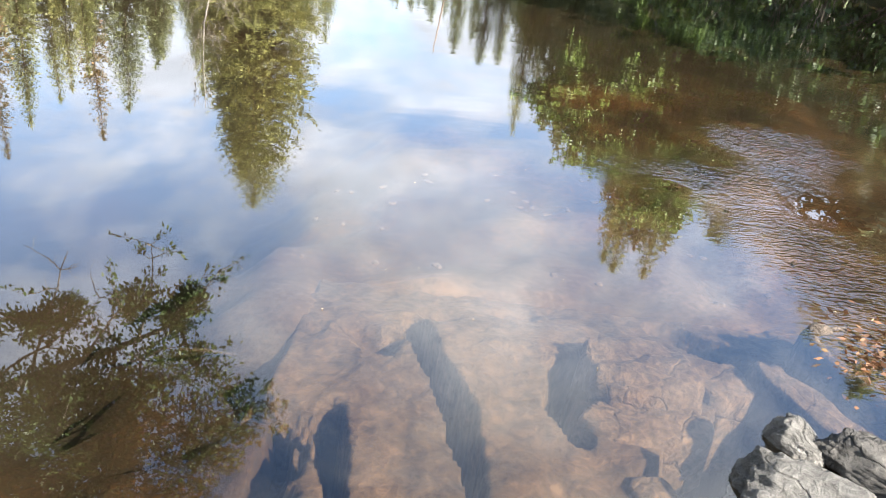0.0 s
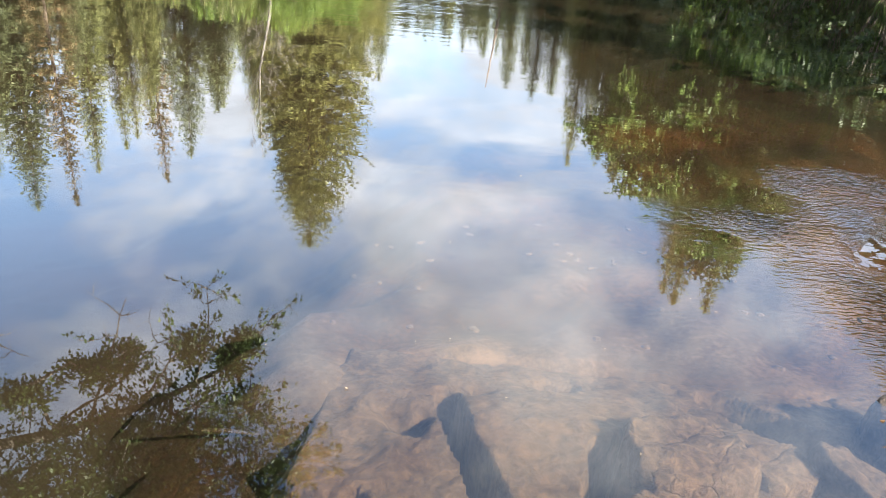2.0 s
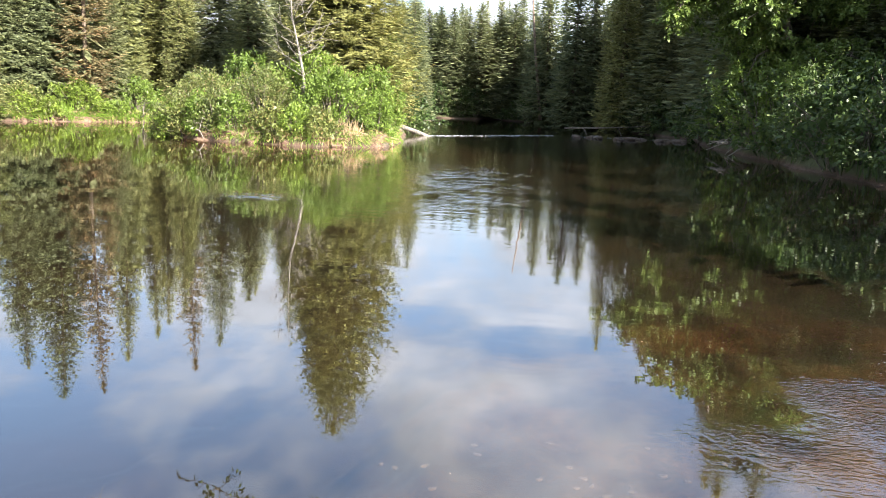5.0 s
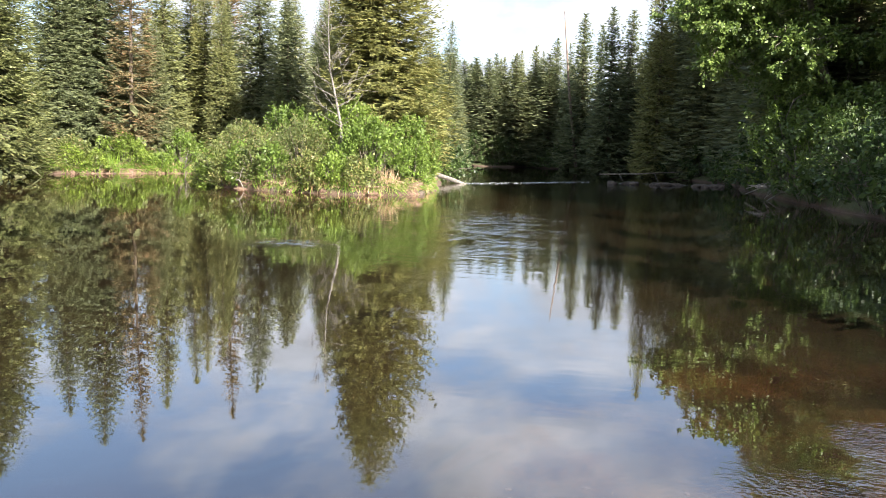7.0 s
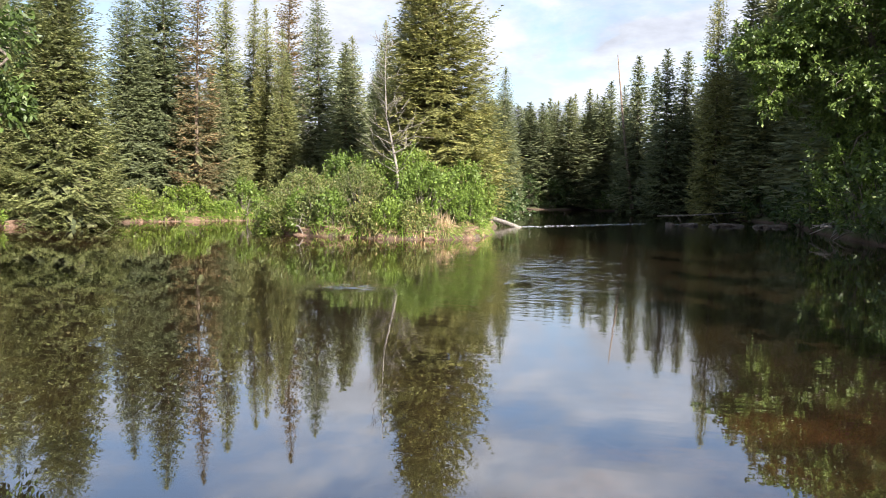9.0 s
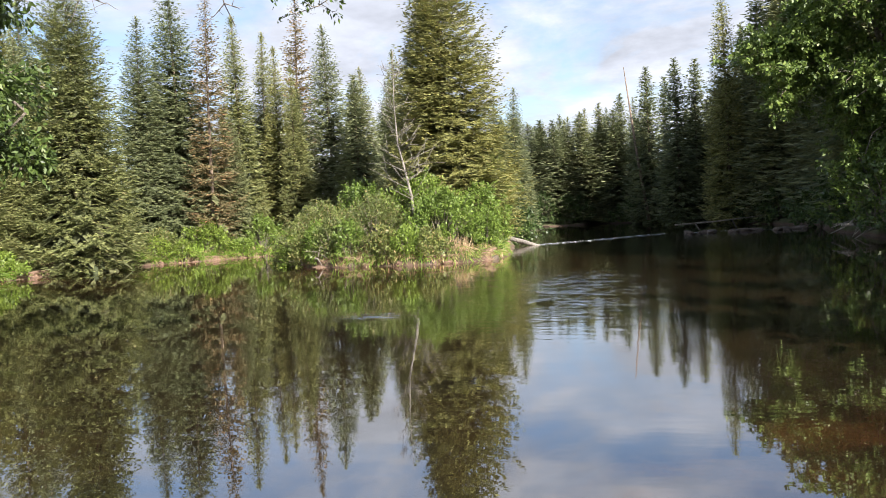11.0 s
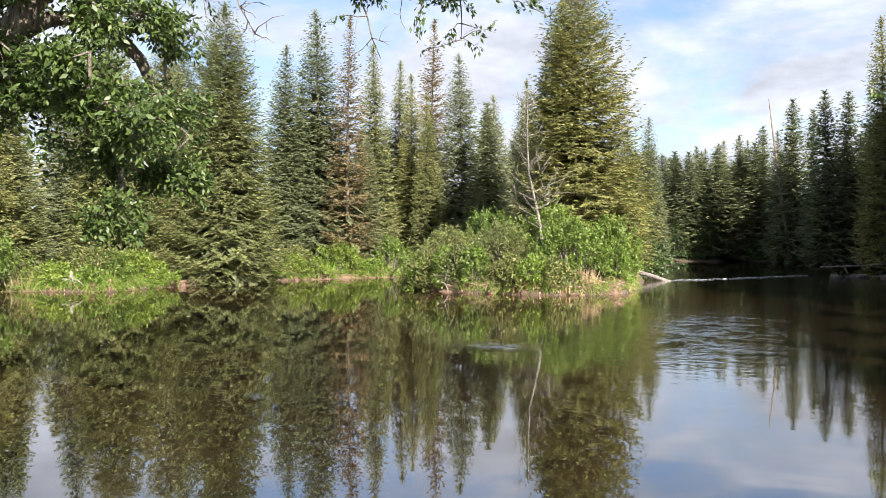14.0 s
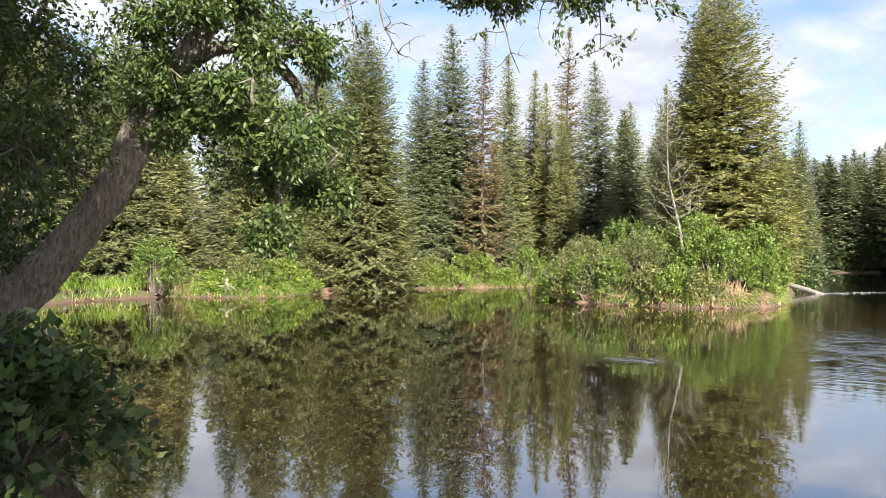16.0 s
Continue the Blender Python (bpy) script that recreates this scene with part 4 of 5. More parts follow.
def fringe(name, label, edge, seed, material, length, per=14, step=0.08):
    """Roots and dead grass that hang over the lip of an eroded bank."""
    rnd = np.random.RandomState(seed)
    spots = np.repeat(np.array(inland(edge, step, 0.3, seed)), per, 0)
    n = len(spots)
    spots = spots + rnd.normal(0, 0.05, (n, 2))
    h = 0.05
    gx = (shore_distance(spots[:, 0] + h, spots[:, 1]) - shore_distance(spots[:, 0] - h, spots[:, 1])) / (2 * h)
    gy = (shore_distance(spots[:, 0], spots[:, 1] + h) - shore_distance(spots[:, 0], spots[:, 1] - h)) / (2 * h)
    base = np.column_stack([spots, np.maximum(ground_height(spots[:, 0], spots[:, 1]), 0.12) + rnd.uniform(0, 0.22, n)])
    d = unit(np.column_stack([-gx * 0.7, -gy * 0.7, -0.45 + 0 * gx]) + rnd.normal(0, 0.4, (n, 3)))
    g = Geo()
    g.blades(base, base + d * (length * rnd.uniform(0.4, 1.3, n))[:, None], unit(rnd.normal(0, 1, (n, 3))), 0.02 * rnd.uniform(0.5, 1.5, n))
    return tagged(part(name, g, material), label, "roots", kind="stuff")


fringe("root_fringe", "tan roots and dead grass over the eroded bank", point_edge + [(-13.6, 28.0)], 51, DRY_GRASS, 0.24)
fringe("root_fringe", "tan dead grass over the forest bank", left_edge[:6], 53, DRY_GRASS, 0.2, 10)
fringe("grass_fringe", "green grass hanging over the forest bank", left_edge[:6], 55, GRASS, 0.42, 30)
fringe("grass_fringe", "green grass hanging over the point's bank", point_edge, 57, GRASS, 0.34, 16)


def earth_bank(label, points, seed, tall=0.36):
    """An eroded earth face along the water: crumbling, undercut in places and slumped in others."""
    line = []
    for (ax, ay), (bx, by) in zip(points, points[1:]):
        n = max(2, int(math.hypot(bx - ax, by - ay) / 0.09))
        line += [(ax + (bx - ax) * k / n, ay + (by - ay) * k / n) for k in range(n)]
    xy = np.array(line)
    for _ in range(60):
        xy[1:-1] = 0.5 * xy[1:-1] + 0.25 * (xy[:-2] + xy[2:])
    h = 0.3
    land = unit(np.column_stack([shore_distance(xy[:, 0] + h, xy[:, 1]) - shore_distance(xy[:, 0] - h, xy[:, 1]), shore_distance(xy[:, 0], xy[:, 1] + h) - shore_distance(xy[:, 0], xy[:, 1] - h)]))
    profile = [(-0.22, -0.45), (-0.14, -0.06), (-0.02, 0.02), (0.05, 0.22), (0.08, 0.45), (0.07, 0.66), (0.03, 0.84), (0.06, 0.96), (0.16, 0.98), (0.40, 0.75), (0.8, 0.1)]
    verts, faces, m = [], [], len(profile)
    for i, ((x, y), (nx, ny)) in enumerate(zip(xy, land)):
        p = Vector((x * 0.9, y * 0.9, seed))
        high = tall * (0.85 + 0.55 * noise.noise(p))
        slump = max(0.0, noise.noise(p * 0.7 + Vector((9, 0, 0)))) * 0.8
        wander = 0.22 * noise.fractal(p * 0.8 + Vector((0, 5, 0)), 0.9, 2.0, 5)
        for off, up in profile:
            off = off + wander + slump * 0.5 * max(0, up) * (1 if up < 1.05 else 0.4)
            q = Vector((x * 5, y * 5, up * 3 + seed))
            off += 0.06 * noise.fractal(q, 0.8, 2.0, 4) * (0 < up < 1.05)
            verts.append((x + nx * off, y + ny * off, up * high + 0.02 * noise.noise(q * 1.7)))
    for i in range(len(xy) - 1):
        faces += [(i * m + k, (i + 1) * m + k, (i + 1) * m + k + 1, i * m + k + 1) for k in range(m - 1)]
    g = Geo()
    g.add(verts, faces)
    return tagged(new("earth_bank", g.mesh("earth_bank", EARTH, True)), label, "bank", kind="structure")


EARTH = rock_material("red_brown_earth", (0.07, 0.042, 0.028), (0.29, 0.185, 0.125), 16.0, 6.0)
earth_bank("eroded reddish earth face round the point", [(-6.3, 31.0)] + point_edge + [(-13.6, 28.0)], 3, 0.36)
earth_bank("low reddish earth face along the forest bank", left_edge[:6], 7, 0.26)


# ---- rocks ----
def rock(name, label, x, y, z, sx, sy, sz, seed, material, turn=0.0, boxy=0.6, rough=0.10, tilt=(0, 0), group="", detail=4):
    """A worn angular rock: a blunted block with uneven faces. z is the height of its middle."""
    rnd = random.Random(seed)
    ob = bmesh.new()
    bmesh.ops.create_icosphere(ob, subdivisions=detail, radius=1.0)
    shift = Vector((rnd.uniform(-50, 50), rnd.uniform(-50, 50), rnd.uniform(-50, 50)))
    cuts = [(Vector((rnd.uniform(-1, 1), rnd.uniform(-1, 1), rnd.uniform(-0.5, 1))).normalized(), rnd.uniform(0.72, 0.95)) for _ in range(7)]
    for v in ob.verts:
        p = v.co.copy()
        q = Vector([math.copysign(abs(c) ** boxy, c) for c in p])
        for nrm, far in cuts:
            over = q.dot(nrm) - far
            if over > 0:
                q -= nrm * over * 0.85
        k = 1 + rough * noise.fractal(q * 1.4 + shift, 1.0, 2.0, 3) + rough * 0.5 * noise.fractal(q * 5 + shift, 0.8, 2.0, 6)
        v.co = Vector((q.x * sx, q.y * sy, q.z * sz)) * 0.5 * k
    me = bpy.data.meshes.new(name)
    ob.to_mesh(me)
    ob.free()
    me.materials.append(material)
    me.polygons.foreach_set("use_smooth", [True] * len(me.polygons))
    o = new(name, me)
    o.matrix_basis = pose(x, y, z, tilt[0], tilt[1], turn)
    return tagged(o, label, "rock", group)


def slab(name, label, x, y, top, sx, sy, thick, seed, material, turn=0.0, square=4.0, rough=0.012, tilt=(0, 0)):
    """A flat piece of bedrock: an uneven outline, a nearly level top with ledges, a worn rim and steep sides."""
    r = random.Random(seed)
    shift = Vector((r.uniform(-50, 50), r.uniform(-50, 50), 0))
    rings, n = [(0.0, 0.0), (0.25, 0.0), (0.45, 0.0), (0.62, 0.0), (0.76, 0.0), (0.87, 0.0), (0.94, -0.02), (0.985, -0.12), (1.0, -0.3), (1.03, -0.65), (1.07, -1.0)], 56
    verts, faces = [], []
    for k, (f, drop) in enumerate(rings):
        for i in range(n):
            w = 2 * math.pi * i / n
            c, q = math.cos(w), math.sin(w)
            far = (abs(c) ** square + abs(q) ** square) ** (-1 / square)
            far *= 1 + 0.09 * noise.noise(Vector((c * 1.6, q * 1.6, 0)) + shift) + 0.09 * noise.noise(Vector((c * 5, q * 5, 3)) + shift)
            px, py = c * far * f * sx / 2, q * far * f * sy / 2
            at = Vector((px * 7, py * 7, 0)) + shift
            ledge = 0.8 * rough * noise.noise(at * 0.5)
            verts.append((px, py, drop * thick + (rough * noise.fractal(at * 2, 1.0, 2.0, 5) + ledge) * (1.0 if k < 8 else 0.6)))
            if k:
                faces.append(((k - 1) * n + i, (k - 1) * n + (i + 1) % n, k * n + (i + 1) % n, k * n + i))
    g = Geo()
    g.add(verts, [f[::-1] for f in faces])
    ob = new(name, g.mesh(name, material, True))
    ob.matrix_basis = pose(x, y, top, tilt[0], tilt[1], turn)
    return tagged(ob, label, "rock")


for lab, x, y, z, sx, sy, sz, turn, mat, tilt in [
        ("dry grey rock standing out of the water", 0.81, 1.24, 0.0, 0.33, 0.21, 0.19, -42, ROCK_DRY, (4, -6)),
        ("small dry grey rock beside the larger one", 0.885, 1.48, 0.0, 0.17, 0.10, 0.13, -50, ROCK_DRY, (0, 8)),
        ("dark wet rock with a pale dry top", 1.09, 1.37, -0.01, 0.40, 0.13, 0.20, -44, ROCK_DARK, (18, 0)),
        ("low grey rock at the water's edge", 1.16, 1.20, 0.0, 0.26, 0.16, 0.18, -30, ROCK_DRY, (5, 5))]:
    rock("shore_rock", lab, x, y, z, sx, sy, sz, int(1000 + 37 * x + 91 * y), mat, turn, 0.55, 0.15, tilt, detail=5)
def line_distance(x, y, line):
    """Metres to a bent line of (x, y, half width), less its half width there."""
    best = np.full(np.shape(x), 1e9)
    for (ax, ay, aw), (bx, by, bw) in zip(line, line[1:]):
        dx, dy = bx - ax, by - ay
        k = np.clip(((x - ax) * dx + (y - ay) * dy) / (dx * dx + dy * dy), 0, 1)
        best = np.minimum(best, np.hypot(x - ax - k * dx, y - ay - k * dy) - (aw + (bw - aw) * k))
    return best


JOINT = [(-0.21, 2.13, 0.028), (-0.12, 1.86, 0.034), (-0.03, 1.66, 0.038), (0.0, 1.48, 0.024), (0.045, 1.24, 0.005)]
SIDE_JOINT = [(-0.40, 1.57, 0.02), (-0.37, 1.40, 0.03), (-0.33, 1.25, 0.012), (-0.31, 1.10, 0.012)]
MOAT = [(0.58, 2.13, 0.015), (0.42, 2.05, 0.02), (0.31, 1.88, 0.028), (0.28, 1.70, 0.032), (0.33, 1.56, 0.02)]
POOL = [(0.74, 2.32, 0.05), (0.95, 2.12, 0.08), (1.12, 2.02, 0.12), (0.97, 1.72, 0.15), (0.80, 1.53, 0.17), (0.66, 1.38, 0.15), (0.60, 1.08, 0.16)]
HOLLOWS = [[(-0.40, 2.02, 0.03), (-0.30, 1.92, 0.05), (-0.27, 1.98, 0.03)], [(0.12, 2.30, 0.03), (0.22, 2.31, 0.02)], [(-0.16, 2.20, 0.02), (-0.08, 2.2, 0.015)]]


def build_bedrock():
    """The sheet of bedrock under the shallows: rough, with an open joint, a moat round a boulder and a deep pool."""
    step = 0.0125
    xs, ys = np.arange(-0.95, 1.60, step), np.arange(0.60, 3.05, step)
    gx, gy = np.meshgrid(xs, ys)
    rough, wob, broad = np.zeros(gx.shape), np.zeros(gx.shape), np.zeros(gx.shape)
    for j in range(len(ys)):
        for i in range(len(xs)):
            x, y = gx[j, i], gy[j, i]
            along, over = y * 0.966 - x * 0.26, x * 0.966 + y * 0.26
            rough[j, i] = noise.ridged_multi_fractal(Vector((over * 5.0, along * 2.6, 1.7)), 0.9, 2.1, 6, 1.0, 2.0) - 1.1 + 0.9 * noise.fractal(Vector((over * 13, along * 9, 8.0)), 0.6, 2.0, 6)
            wob[j, i] = noise.fractal(Vector((x * 9, y * 9, 3.0)), 0.9, 2.0, 5)
            broad[j, i] = noise.fractal(Vector((x * 2.2, y * 2.2, 6.0)), 1.2, 2.0, 2)
    z = -0.125 - 0.035 * np.clip(gy - 2.0, 0, 1) - 0.05 * np.clip(-0.30 - gx, 0, 1) + 0.010 * rough + 0.02 * broad
    edge = 0.014 * wob
    for line, deep, soft in ((JOINT, 0.50, 0.017), (SIDE_JOINT, 0.45, 0.020), (MOAT, 0.30, 0.020), (POOL, 0.46, 0.03)):
        z = z - deep * np.clip(0.5 - (line_distance(gx, gy, line) + edge) / (2 * soft), 0, 1)
    for line in HOLLOWS:
        z = z - 0.08 * np.clip(0.5 - (line_distance(gx, gy, line) + edge) / 0.06, 0, 1)
    z = z - 0.22 * np.clip((-0.42 + 0.07 * wob - gx) / 0.06, 0, 1) * np.clip((1.62 + 0.05 * wob - gy) / 0.06, 0, 1)      # the side drops off
    z = z - 0.45 * np.clip((-0.58 + 0.06 * broad - gx) / 0.3, 0, 1)                 # it dips under the silt on every side
    z = z - 0.20 * np.clip((gx + 0.05 * broad - 1.28) / 0.25, 0, 1) - 0.075 * np.clip((gy + 0.15 * broad - 2.05) / 0.4, 0, 1) - 0.25 * np.clip((gy - 2.46 + 0.04 * broad) / 0.5, 0, 1) - 0.2 * np.clip((0.93 - gy) / 0.2, 0, 1)
    nx, ny = len(xs), len(ys)
    g = Geo()
    g.v.append(np.stack([gx, gy, z], -1).reshape(-1, 3))
    g.f = [(j * nx + i, j * nx + i + 1, (j + 1) * nx + i + 1, (j + 1) * nx + i) for j in range(ny - 1) for i in range(nx - 1)]
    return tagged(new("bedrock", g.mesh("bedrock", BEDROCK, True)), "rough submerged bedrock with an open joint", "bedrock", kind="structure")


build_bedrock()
slab("wet_slab", "wet brown slab sloping into the water", 1.07, 1.74, -0.045, 0.13, 0.50, 0.24, 1, ROCK_WET, 32, 3.5, 0.015, (3, 4))
slab("wet_slab", "wet brown slab with orange leaves at the shore", 1.40, 1.95, -0.012, 0.40, 0.62, 0.3, 2, ROCK_WET, 30, 3.0, 0.014, (2, 2))
slab("submerged_boulder", "submerged brown boulder with a flat top", 0.545, 1.87, -0.040, 0.38, 0.36, 0.30, 3, ROCK_WET, 14, 3.0, 0.020, (-4, 3))
slab("submerged_boulder", "submerged ledge under the boulder", 0.54, 1.66, -0.095, 0.40, 0.20, 0.22, 4, ROCK_WET, 12, 3.2, 0.010, (6, 0))
slab("submerged_boulder", "submerged block beside the boulder", 0.82, 1.89, -0.085, 0.19, 0.19, 0.30, 5, ROCK_WET, 10, 3.0)
slab("submerged_stone", "pale submerged stone near the shore", 0.50, 1.36, -0.10, 0.13, 0.11, 0.2, 13, ROCK_WET, 20, 3.0)
slab("submerged_stone", "small pale submerged stone in the pool", 0.58, 1.63, -0.12, 0.07, 0.09, 0.2, 15, ROCK_WET, 50, 3.0)
slab("submerged_stone", "pale submerged stone near the shore", 0.62, 1.27, -0.07, 0.11, 0.11, 0.2, 14, ROCK_WET, 70, 3.0)
rr = random.Random(77)
for i in range(45):
    x, y = rr.uniform(-0.9, 1.6), rr.uniform(2.6, 4.2)
    if zg(x, y) > -0.12:
        continue
    rock("pebble", "small brown pebble on the riverbed", x, y, zg(x, y) + 0.004, rr.uniform(0.02, 0.06), rr.uniform(0.02, 0.04), rr.uniform(0.008, 0.018), 500 + i, ROCK_WET, rr.uniform(0, 180), group="pebbles on the riverbed", detail=2)
for i in range(9):
    rock("riffle_stone", "dark stone breaking the water at the riffle", 0.8 + 0.62 * i + 0.2 * math.sin(i * 2.3), 38.6 + 0.4 * math.sin(i * 1.7), 0.0, 0.5 + 0.25 * (i % 3), 0.45, 0.28, 300 + i, ROCK_WET, 40 * i, group="stones at the riffle")


# ---- dead wood, foam ----
def wood(name, label, category, lines, material=None):
    """Dead wood: the first line is the stem, the others its branches. A line is a list of (x, y, z, radius)."""
    ob = thing(name, label, category, lines[0][0][:3])
    o = np.array(lines[0][0][:3])
    for i, line in enumerate(lines):
        g = Geo()
        g.tube([np.array(p[:3]) - o for p in line], [p[3] for p in line], 10 if i == 0 else 6)
        part("stem" if i == 0 else "branch", g, material or PALE_BARK, ob, smooth=True)
    return ob


birch = [[(-8.0, 24.0, 0.4, 0.06), (-8.1, 24.0, 2.1, 0.045), (-8.27, 23.95, 2.98, 0.035), (-8.46, 23.89, 3.88, 0.026), (-8.51, 23.87, 5.15, 0.015), (-8.47, 23.88, 6.95, 0.006)]]
rr = random.Random(4)
for k in range(64):
    u = rr.uniform(0.22, 0.95)
    z = 0.4 + 6.5 * u
    x0 = -8.1 - 0.45 * min(1, max(0, (z - 2) / 3))
    a, L = rr.uniform(0, 6.283), rr.uniform(0.6, 1.9) * (1.15 - u)
    dx, dy = math.cos(a) * L, math.sin(a) * L
    birch.append([(x0, 23.93, z, 0.012 * (1.3 - u)), (x0 + dx * 0.5, 23.93 + dy * 0.5, z + 0.25 * L, 0.008), (x0 + dx, 23.93 + dy, z + rr.uniform(0.2, 0.8) * L, 0.003)])
    birch.append([(x0 + dx * 0.5, 23.93 + dy * 0.5, z + 0.25 * L, 0.010), (x0 + dx * 0.7 - dy * 0.3, 23.93 + dy * 0.7 + dx * 0.3, z + 0.75 * L, 0.003)])
wood("dead_birch", "bare dead birch with grey bark on the point", "dead tree", birch, GREY_WOOD)
wood("fallen_log", "bleached fallen log at the tip of the point", "log", [[(-7.2, 32.3, 0.42, 0.09), (-6.5, 32.2, 0.3, 0.10), (-5.9, 32.1, 0.14, 0.09), (-5.3, 32.0, -0.05, 0.07)]], GREY_WOOD)
wood("fallen_pole", "pale fallen pole lying over the far riffle", "log", [[(0.2, 41.5, 0.34, 0.04), (2.0, 41.6, 0.42, 0.04), (4.4, 41.8, 0.62, 0.02)], [(1.2, 41.55, 0.38, 0.03), (1.4, 41.2, 0.05, 0.03)], [(3.0, 41.7, 0.5, 0.02), (3.2, 41.4, 0.0, 0.02)]], BARK)
snag = [[(7.2, 28.9, 0.2, 0.12), (6.3, 28.7, 0.5, 0.08), (5.5, 28.5, 0.45, 0.04)]]
for k in range(9):
    a = rr.uniform(2.2, 4.4)
    L = rr.uniform(0.7, 1.5)
    x0 = 7.0 - 1.2 * rr.random()
    snag.append([(x0, 28.8, 0.35, 0.04), (x0 + math.cos(a) * L * 0.5, 28.8 + math.sin(a) * L * 0.5, rr.uniform(0.2, 0.7), 0.028), (x0 + math.cos(a) * L, 28.8 + math.sin(a) * L, rr.uniform(-0.05, 0.5), 0.012)])
wood("driftwood", "tangle of bleached driftwood roots on the dark bank", "driftwood", snag)
wood("leaning_snag", "dead grey pole leaning in the far forest", "dead tree", [[(-1.6, 61.0, 0.3, 0.14), (-2.4, 61.4, 6.0, 0.10), (-3.1, 61.9, 12.2, 0.03)]], SPRUCE_BARK)
# branches hanging from the leaning tree: crooked, with fine bare twigs and some leaves at their ends
rr = random.Random(14)


def crooked(p, way, L, r0, bits=5, wander=0.25):
    """A crooked line of (x, y, z, radius) from p."""
    out, d = [(*p, r0)], Vector(way).normalized()
    q = Vector(p)
    for k in range(bits):
        d = (d + Vector((rr.gauss(0, wander), rr.gauss(0, wander), rr.gauss(0, wander) - 0.04))).normalized()
        q = q + d * (L / bits)
        out.append((q.x, q.y, q.z, r0 * (1 - (k + 1) / bits * 0.8)))
    return out


for x, y, z, drop, green in [(-7.6, 7.7, 5.9, 1.5, 3), (-7.2, 8.1, 6.0, 1.7, 0), (-6.5, 8.7, 6.2, 1.9, 2), (-6.1, 9.0, 6.2, 2.2, 1), (-5.5, 9.5, 6.2, 1.3, 3), (-4.9, 10.0, 6.1, 1.6, 4), (-4.5, 10.4, 6.0, 1.3, 3)]:
    main = crooked((x, y, z), (0.35, 0.25, -1.0), drop, 0.026, 7, 0.18)
    lines, ends = [main], []
    for k in range(11):
        b = main[rr.randint(1, 7)]
        twig = crooked(b[:3], (rr.gauss(0.25, 0.8), rr.gauss(0.2, 0.8), rr.uniform(-1.0, 0.35)), rr.uniform(0.3, 0.8), 0.009, 5, 0.3)
        lines.append(twig)
        ends.append(twig)
        for _ in range(2):
            c = twig[rr.randint(1, 4)]
            lines.append(crooked(c[:3], (rr.gauss(0, 0.8), rr.gauss(0, 0.8), rr.uniform(-1.0, 0.5)), rr.uniform(0.12, 0.3), 0.005, 3, 0.3))
    hung = wood("hanging_branch", "grey branch with fine twigs hanging from the leaning tree", "branch", lines, BARK)
    if green:
        g = Geo()
        o = np.array(main[0][:3])
        picked = ends[:green * 3]
        leaves_on(g, np.random.RandomState(int(100 * z - 10 * x)), (np.array([t[2][:3] for t in picked]) - o, np.array([t[5][:3] for t in picked]) - o), 16, 0.10, 0.045, 0.1, 0.6)
        part("leaves", g, DARK_LEAF, hung, "dark green leaves")


def foam(points, wide, seed):
    """A broken line of white water, a little above the surface."""
    r = random.Random(seed)
    g = Geo()
    for (ax, ay), (bx, by) in zip(points, points[1:]):
        n = int(math.hypot(bx - ax, by - ay) / 0.13)
        for k in range(n):
            u = (k + r.random()) / n
            x, y = ax + (bx - ax) * u + r.gauss(0, wide * 0.3), ay + (by - ay) * u + r.gauss(0, wide)
            a, b = r.uniform(0.04, 0.22), r.uniform(0.01, 0.04)
            ring = [(x + a * math.cos(w) * r.uniform(0.7, 1.1), y + b * math.sin(w) * r.uniform(0.7, 1.1), 0.006) for w in [i * 6.283 / 7 for i in range(7)]]
            g.add(ring + [(x, y, 0.008 + 0.012 * r.random())], [(i, (i + 1) % 7, 7) for i in range(7)])
    return tagged(part("foam_line", g, FOAM, smooth=True), "line of white foam below the riffle", "foam", kind="stuff")


foam([(-5.6, 32.2), (-3.6, 34.6), (-1.8, 37.4), (-0.3, 39.3)], 0.12, 5)
foam([(1.0, 39.6), (3.5, 39.7), (5.2, 39.9)], 0.10, 6)
wood("sunken_branch", "thin dark branch lying on the riverbed", "branch", [crooked((-0.95, 1.85, -0.20), (1, 0.45, 0), 0.55, 0.007, 7, 0.12), crooked((-0.7, 1.98, -0.19), (0.5, 1, 0), 0.2, 0.004, 4, 0.2)], DARK_WOOD)
wood("sunken_branch", "thin dark twig lying on the riverbed", "branch", [crooked((-0.3, 2.25, -0.18), (1, 0.3, 0), 0.3, 0.004, 5, 0.15)], DARK_WOOD)
wood("reed_stalk", "thin dead stalk standing in the water", "stalk", [[(-13.4, 23.6, -0.3, 0.02), (-13.35, 23.6, 0.2, 0.018), (-13.3, 23.58, 0.45, 0.008)]], BARK)
g = Geo()
rr = random.Random(61)
for _ in range(26):
    x, y = rr.uniform(-1.6, 1.6), rr.uniform(1.6, 6.0)
    if shore_distance(np.array([x]), np.array([y]))[0] > -0.3:
        continue
    a, w = rr.uniform(0, 6.283), rr.uniform(0.003, 0.008)
    g.add([(x + w * math.cos(a + q) * (1 if k % 2 else 0.5), y + w * math.sin(a + q) * (1 if k % 2 else 0.5), 0.004) for k, q in enumerate((0, 1.57, 3.14, 4.71))], [(0, 1, 2, 3)])
tagged(part("floating_specks", g, DRY_GRASS), "pale bits of fluff floating on the water", "debris", kind="stuff")
RUSTY = leaf_material("rusty_leaves", (0.05, 0.022, 0.01), (0.13, 0.058, 0.024), (0.18, 0.12, 0.06), 0.85, 0.2, 0.7)
rnd2 = np.random.RandomState(71)
n = 420
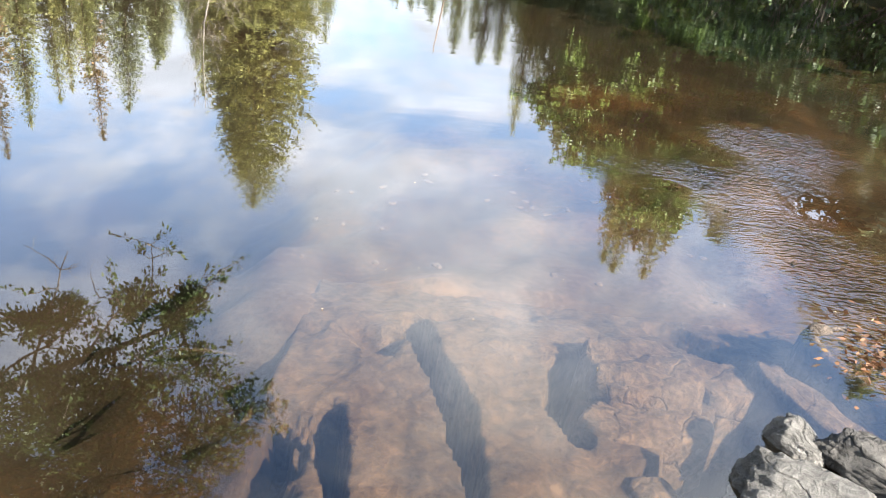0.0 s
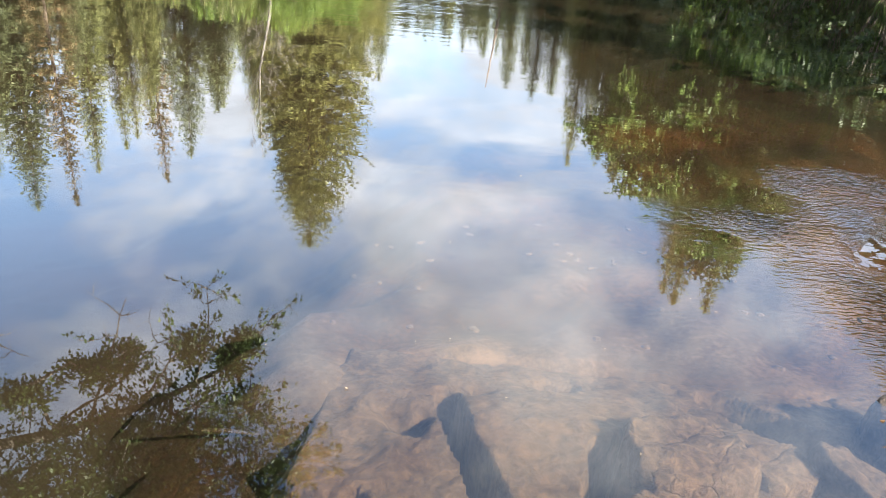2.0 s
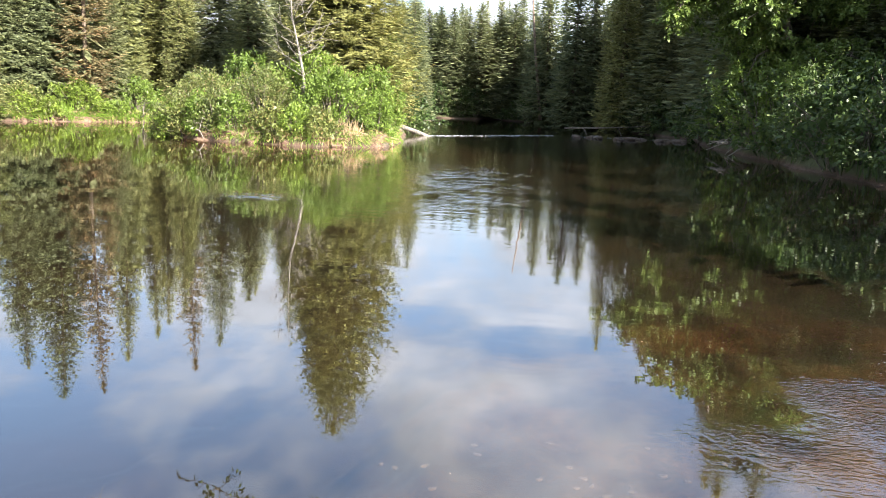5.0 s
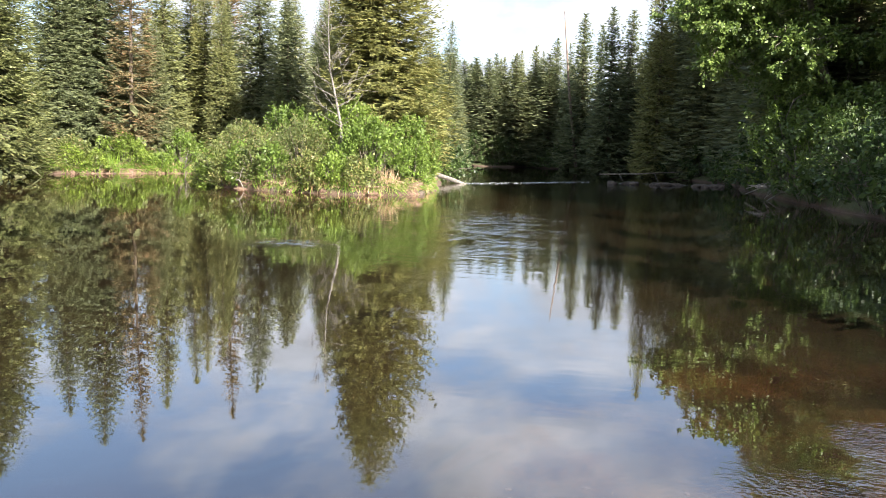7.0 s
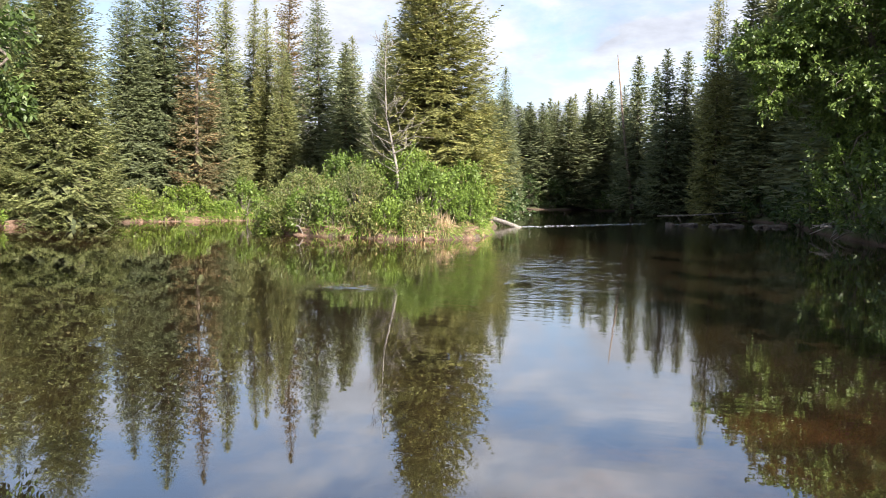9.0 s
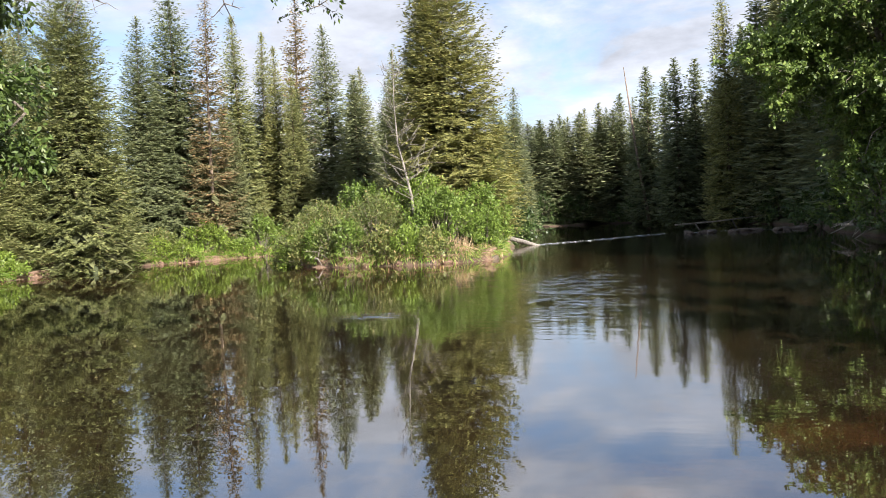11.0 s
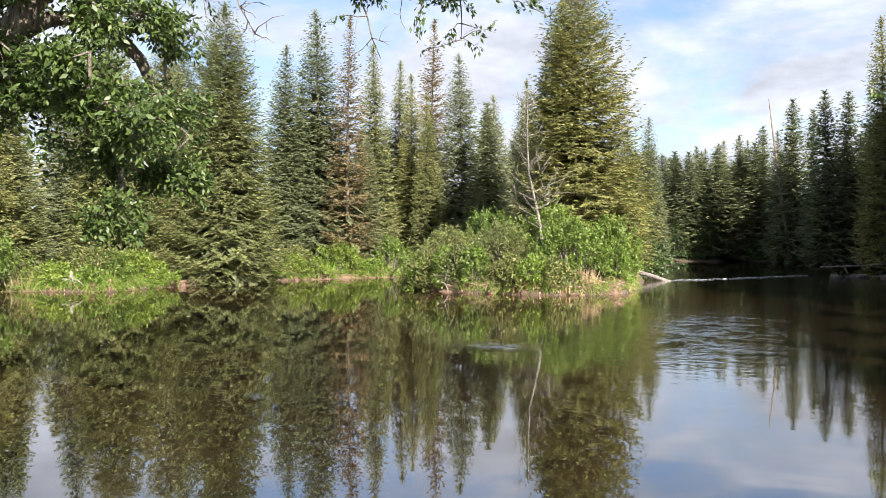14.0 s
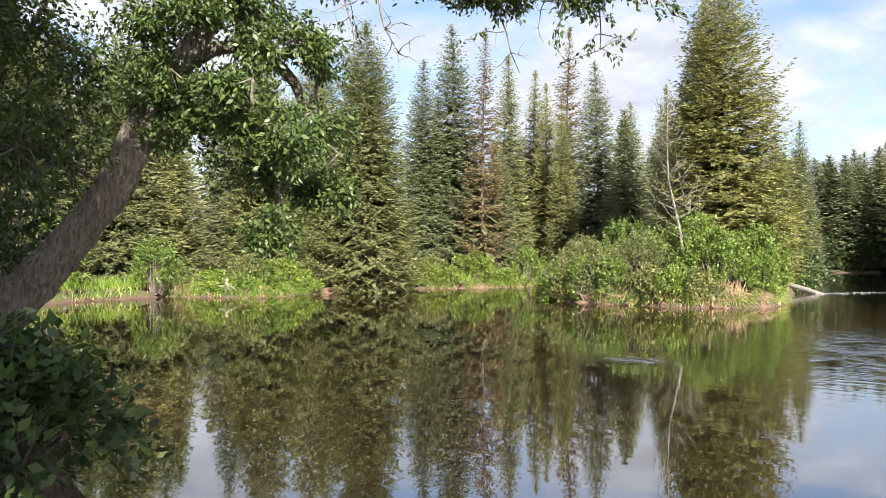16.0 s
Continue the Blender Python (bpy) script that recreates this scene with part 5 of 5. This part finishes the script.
p = np.column_stack([rnd2.normal(1.42, 0.12, n), rnd2.normal(1.98, 0.15, n), rnd2.uniform(-0.02, 0.02, n)])
d = unit(np.column_stack([rnd2.normal(-0.6, 0.5, n), rnd2.normal(0.3, 0.6, n), rnd2.uniform(-0.1, 0.15, n)]))
g = Geo()
g.blades(p, p + d * rnd2.uniform(0.015, 0.045, (n, 1)), unit(np.cross(d, rnd2.normal(0, 1, (n, 3)))), rnd2.uniform(0.008, 0.018, n))
tagged(part("dead_leaves", g, RUSTY), "rusty brown dead leaves lying on the wet shore", "leaves", kind="stuff")

# ---- small things along the banks ----
SOIL = rock_material("reddish_soil", (0.05, 0.030, 0.02), (0.24, 0.15, 0.10), 20.0)
rr = random.Random(83)
for i, (x, y) in enumerate(inland(left_edge[:6], 0.9, 0.15, 71) + inland(point_edge, 0.8, 0.15, 73)):
    rock("bank_stone", "reddish stone at the foot of the bank", x, y, rr.uniform(0.0, 0.06), rr.uniform(0.15, 0.5), rr.uniform(0.15, 0.35), rr.uniform(0.12, 0.24), 720 + i, SOIL if i % 3 else ROCK_WET, rr.uniform(0, 180), 0.6, 0.14, group="stones at the foot of the bank", detail=3)
rr = random.Random(19)
stump = [[(-22.3, 17.6, 0.2, 0.10), (-22.2, 17.5, 0.45, 0.08), (-22.15, 17.45, 0.7, 0.03)]]
for k in range(12):
    stump.append(crooked((-22.25, 17.5, 0.45), (rr.gauss(0, 0.8), rr.gauss(-0.2, 0.8), rr.uniform(-0.7, 0.2)), rr.uniform(0.4, 0.9), 0.028, 5, 0.25))
wood("dead_stump", "bleached uprooted stump with splayed roots", "stump", stump)
grass("dry_clump", "pale dry straw sliding down the point's bank", [(-9.15, 22.3), (-9.2, 22.5), (-9.1, 22.7), (-9.2, 22.9), (-6.4, 22.7), (-6.2, 23.0)], 123, 0.5, 70, DRY_GRASS, 0.16, 0.025)
grass("dry_clump", "pale dry grass clump on the bank", [(-23.6, 16.4), (-23.2, 16.0), (-23.9, 16.9), (-20.9, 22.4)], 121, 0.7, 160, DRY_GRASS, 0.22, 0.02)
for x, y, l in [(-17.6, 30.9, 1.5), (-20.9, 25.0, 1.1), (-10.9, 22.3, 0.9)]:
    wood("fallen_branch", "grey fallen branch lying on the bank", "branch", [crooked((x, y, 0.25), (rr.gauss(0.6, 0.3), rr.gauss(-0.6, 0.3), 0.1), l, 0.035, 6, 0.15), crooked((x + 0.2, y - 0.2, 0.3), (0.3, -0.2, 0.6), l * 0.5, 0.015, 4, 0.25)])
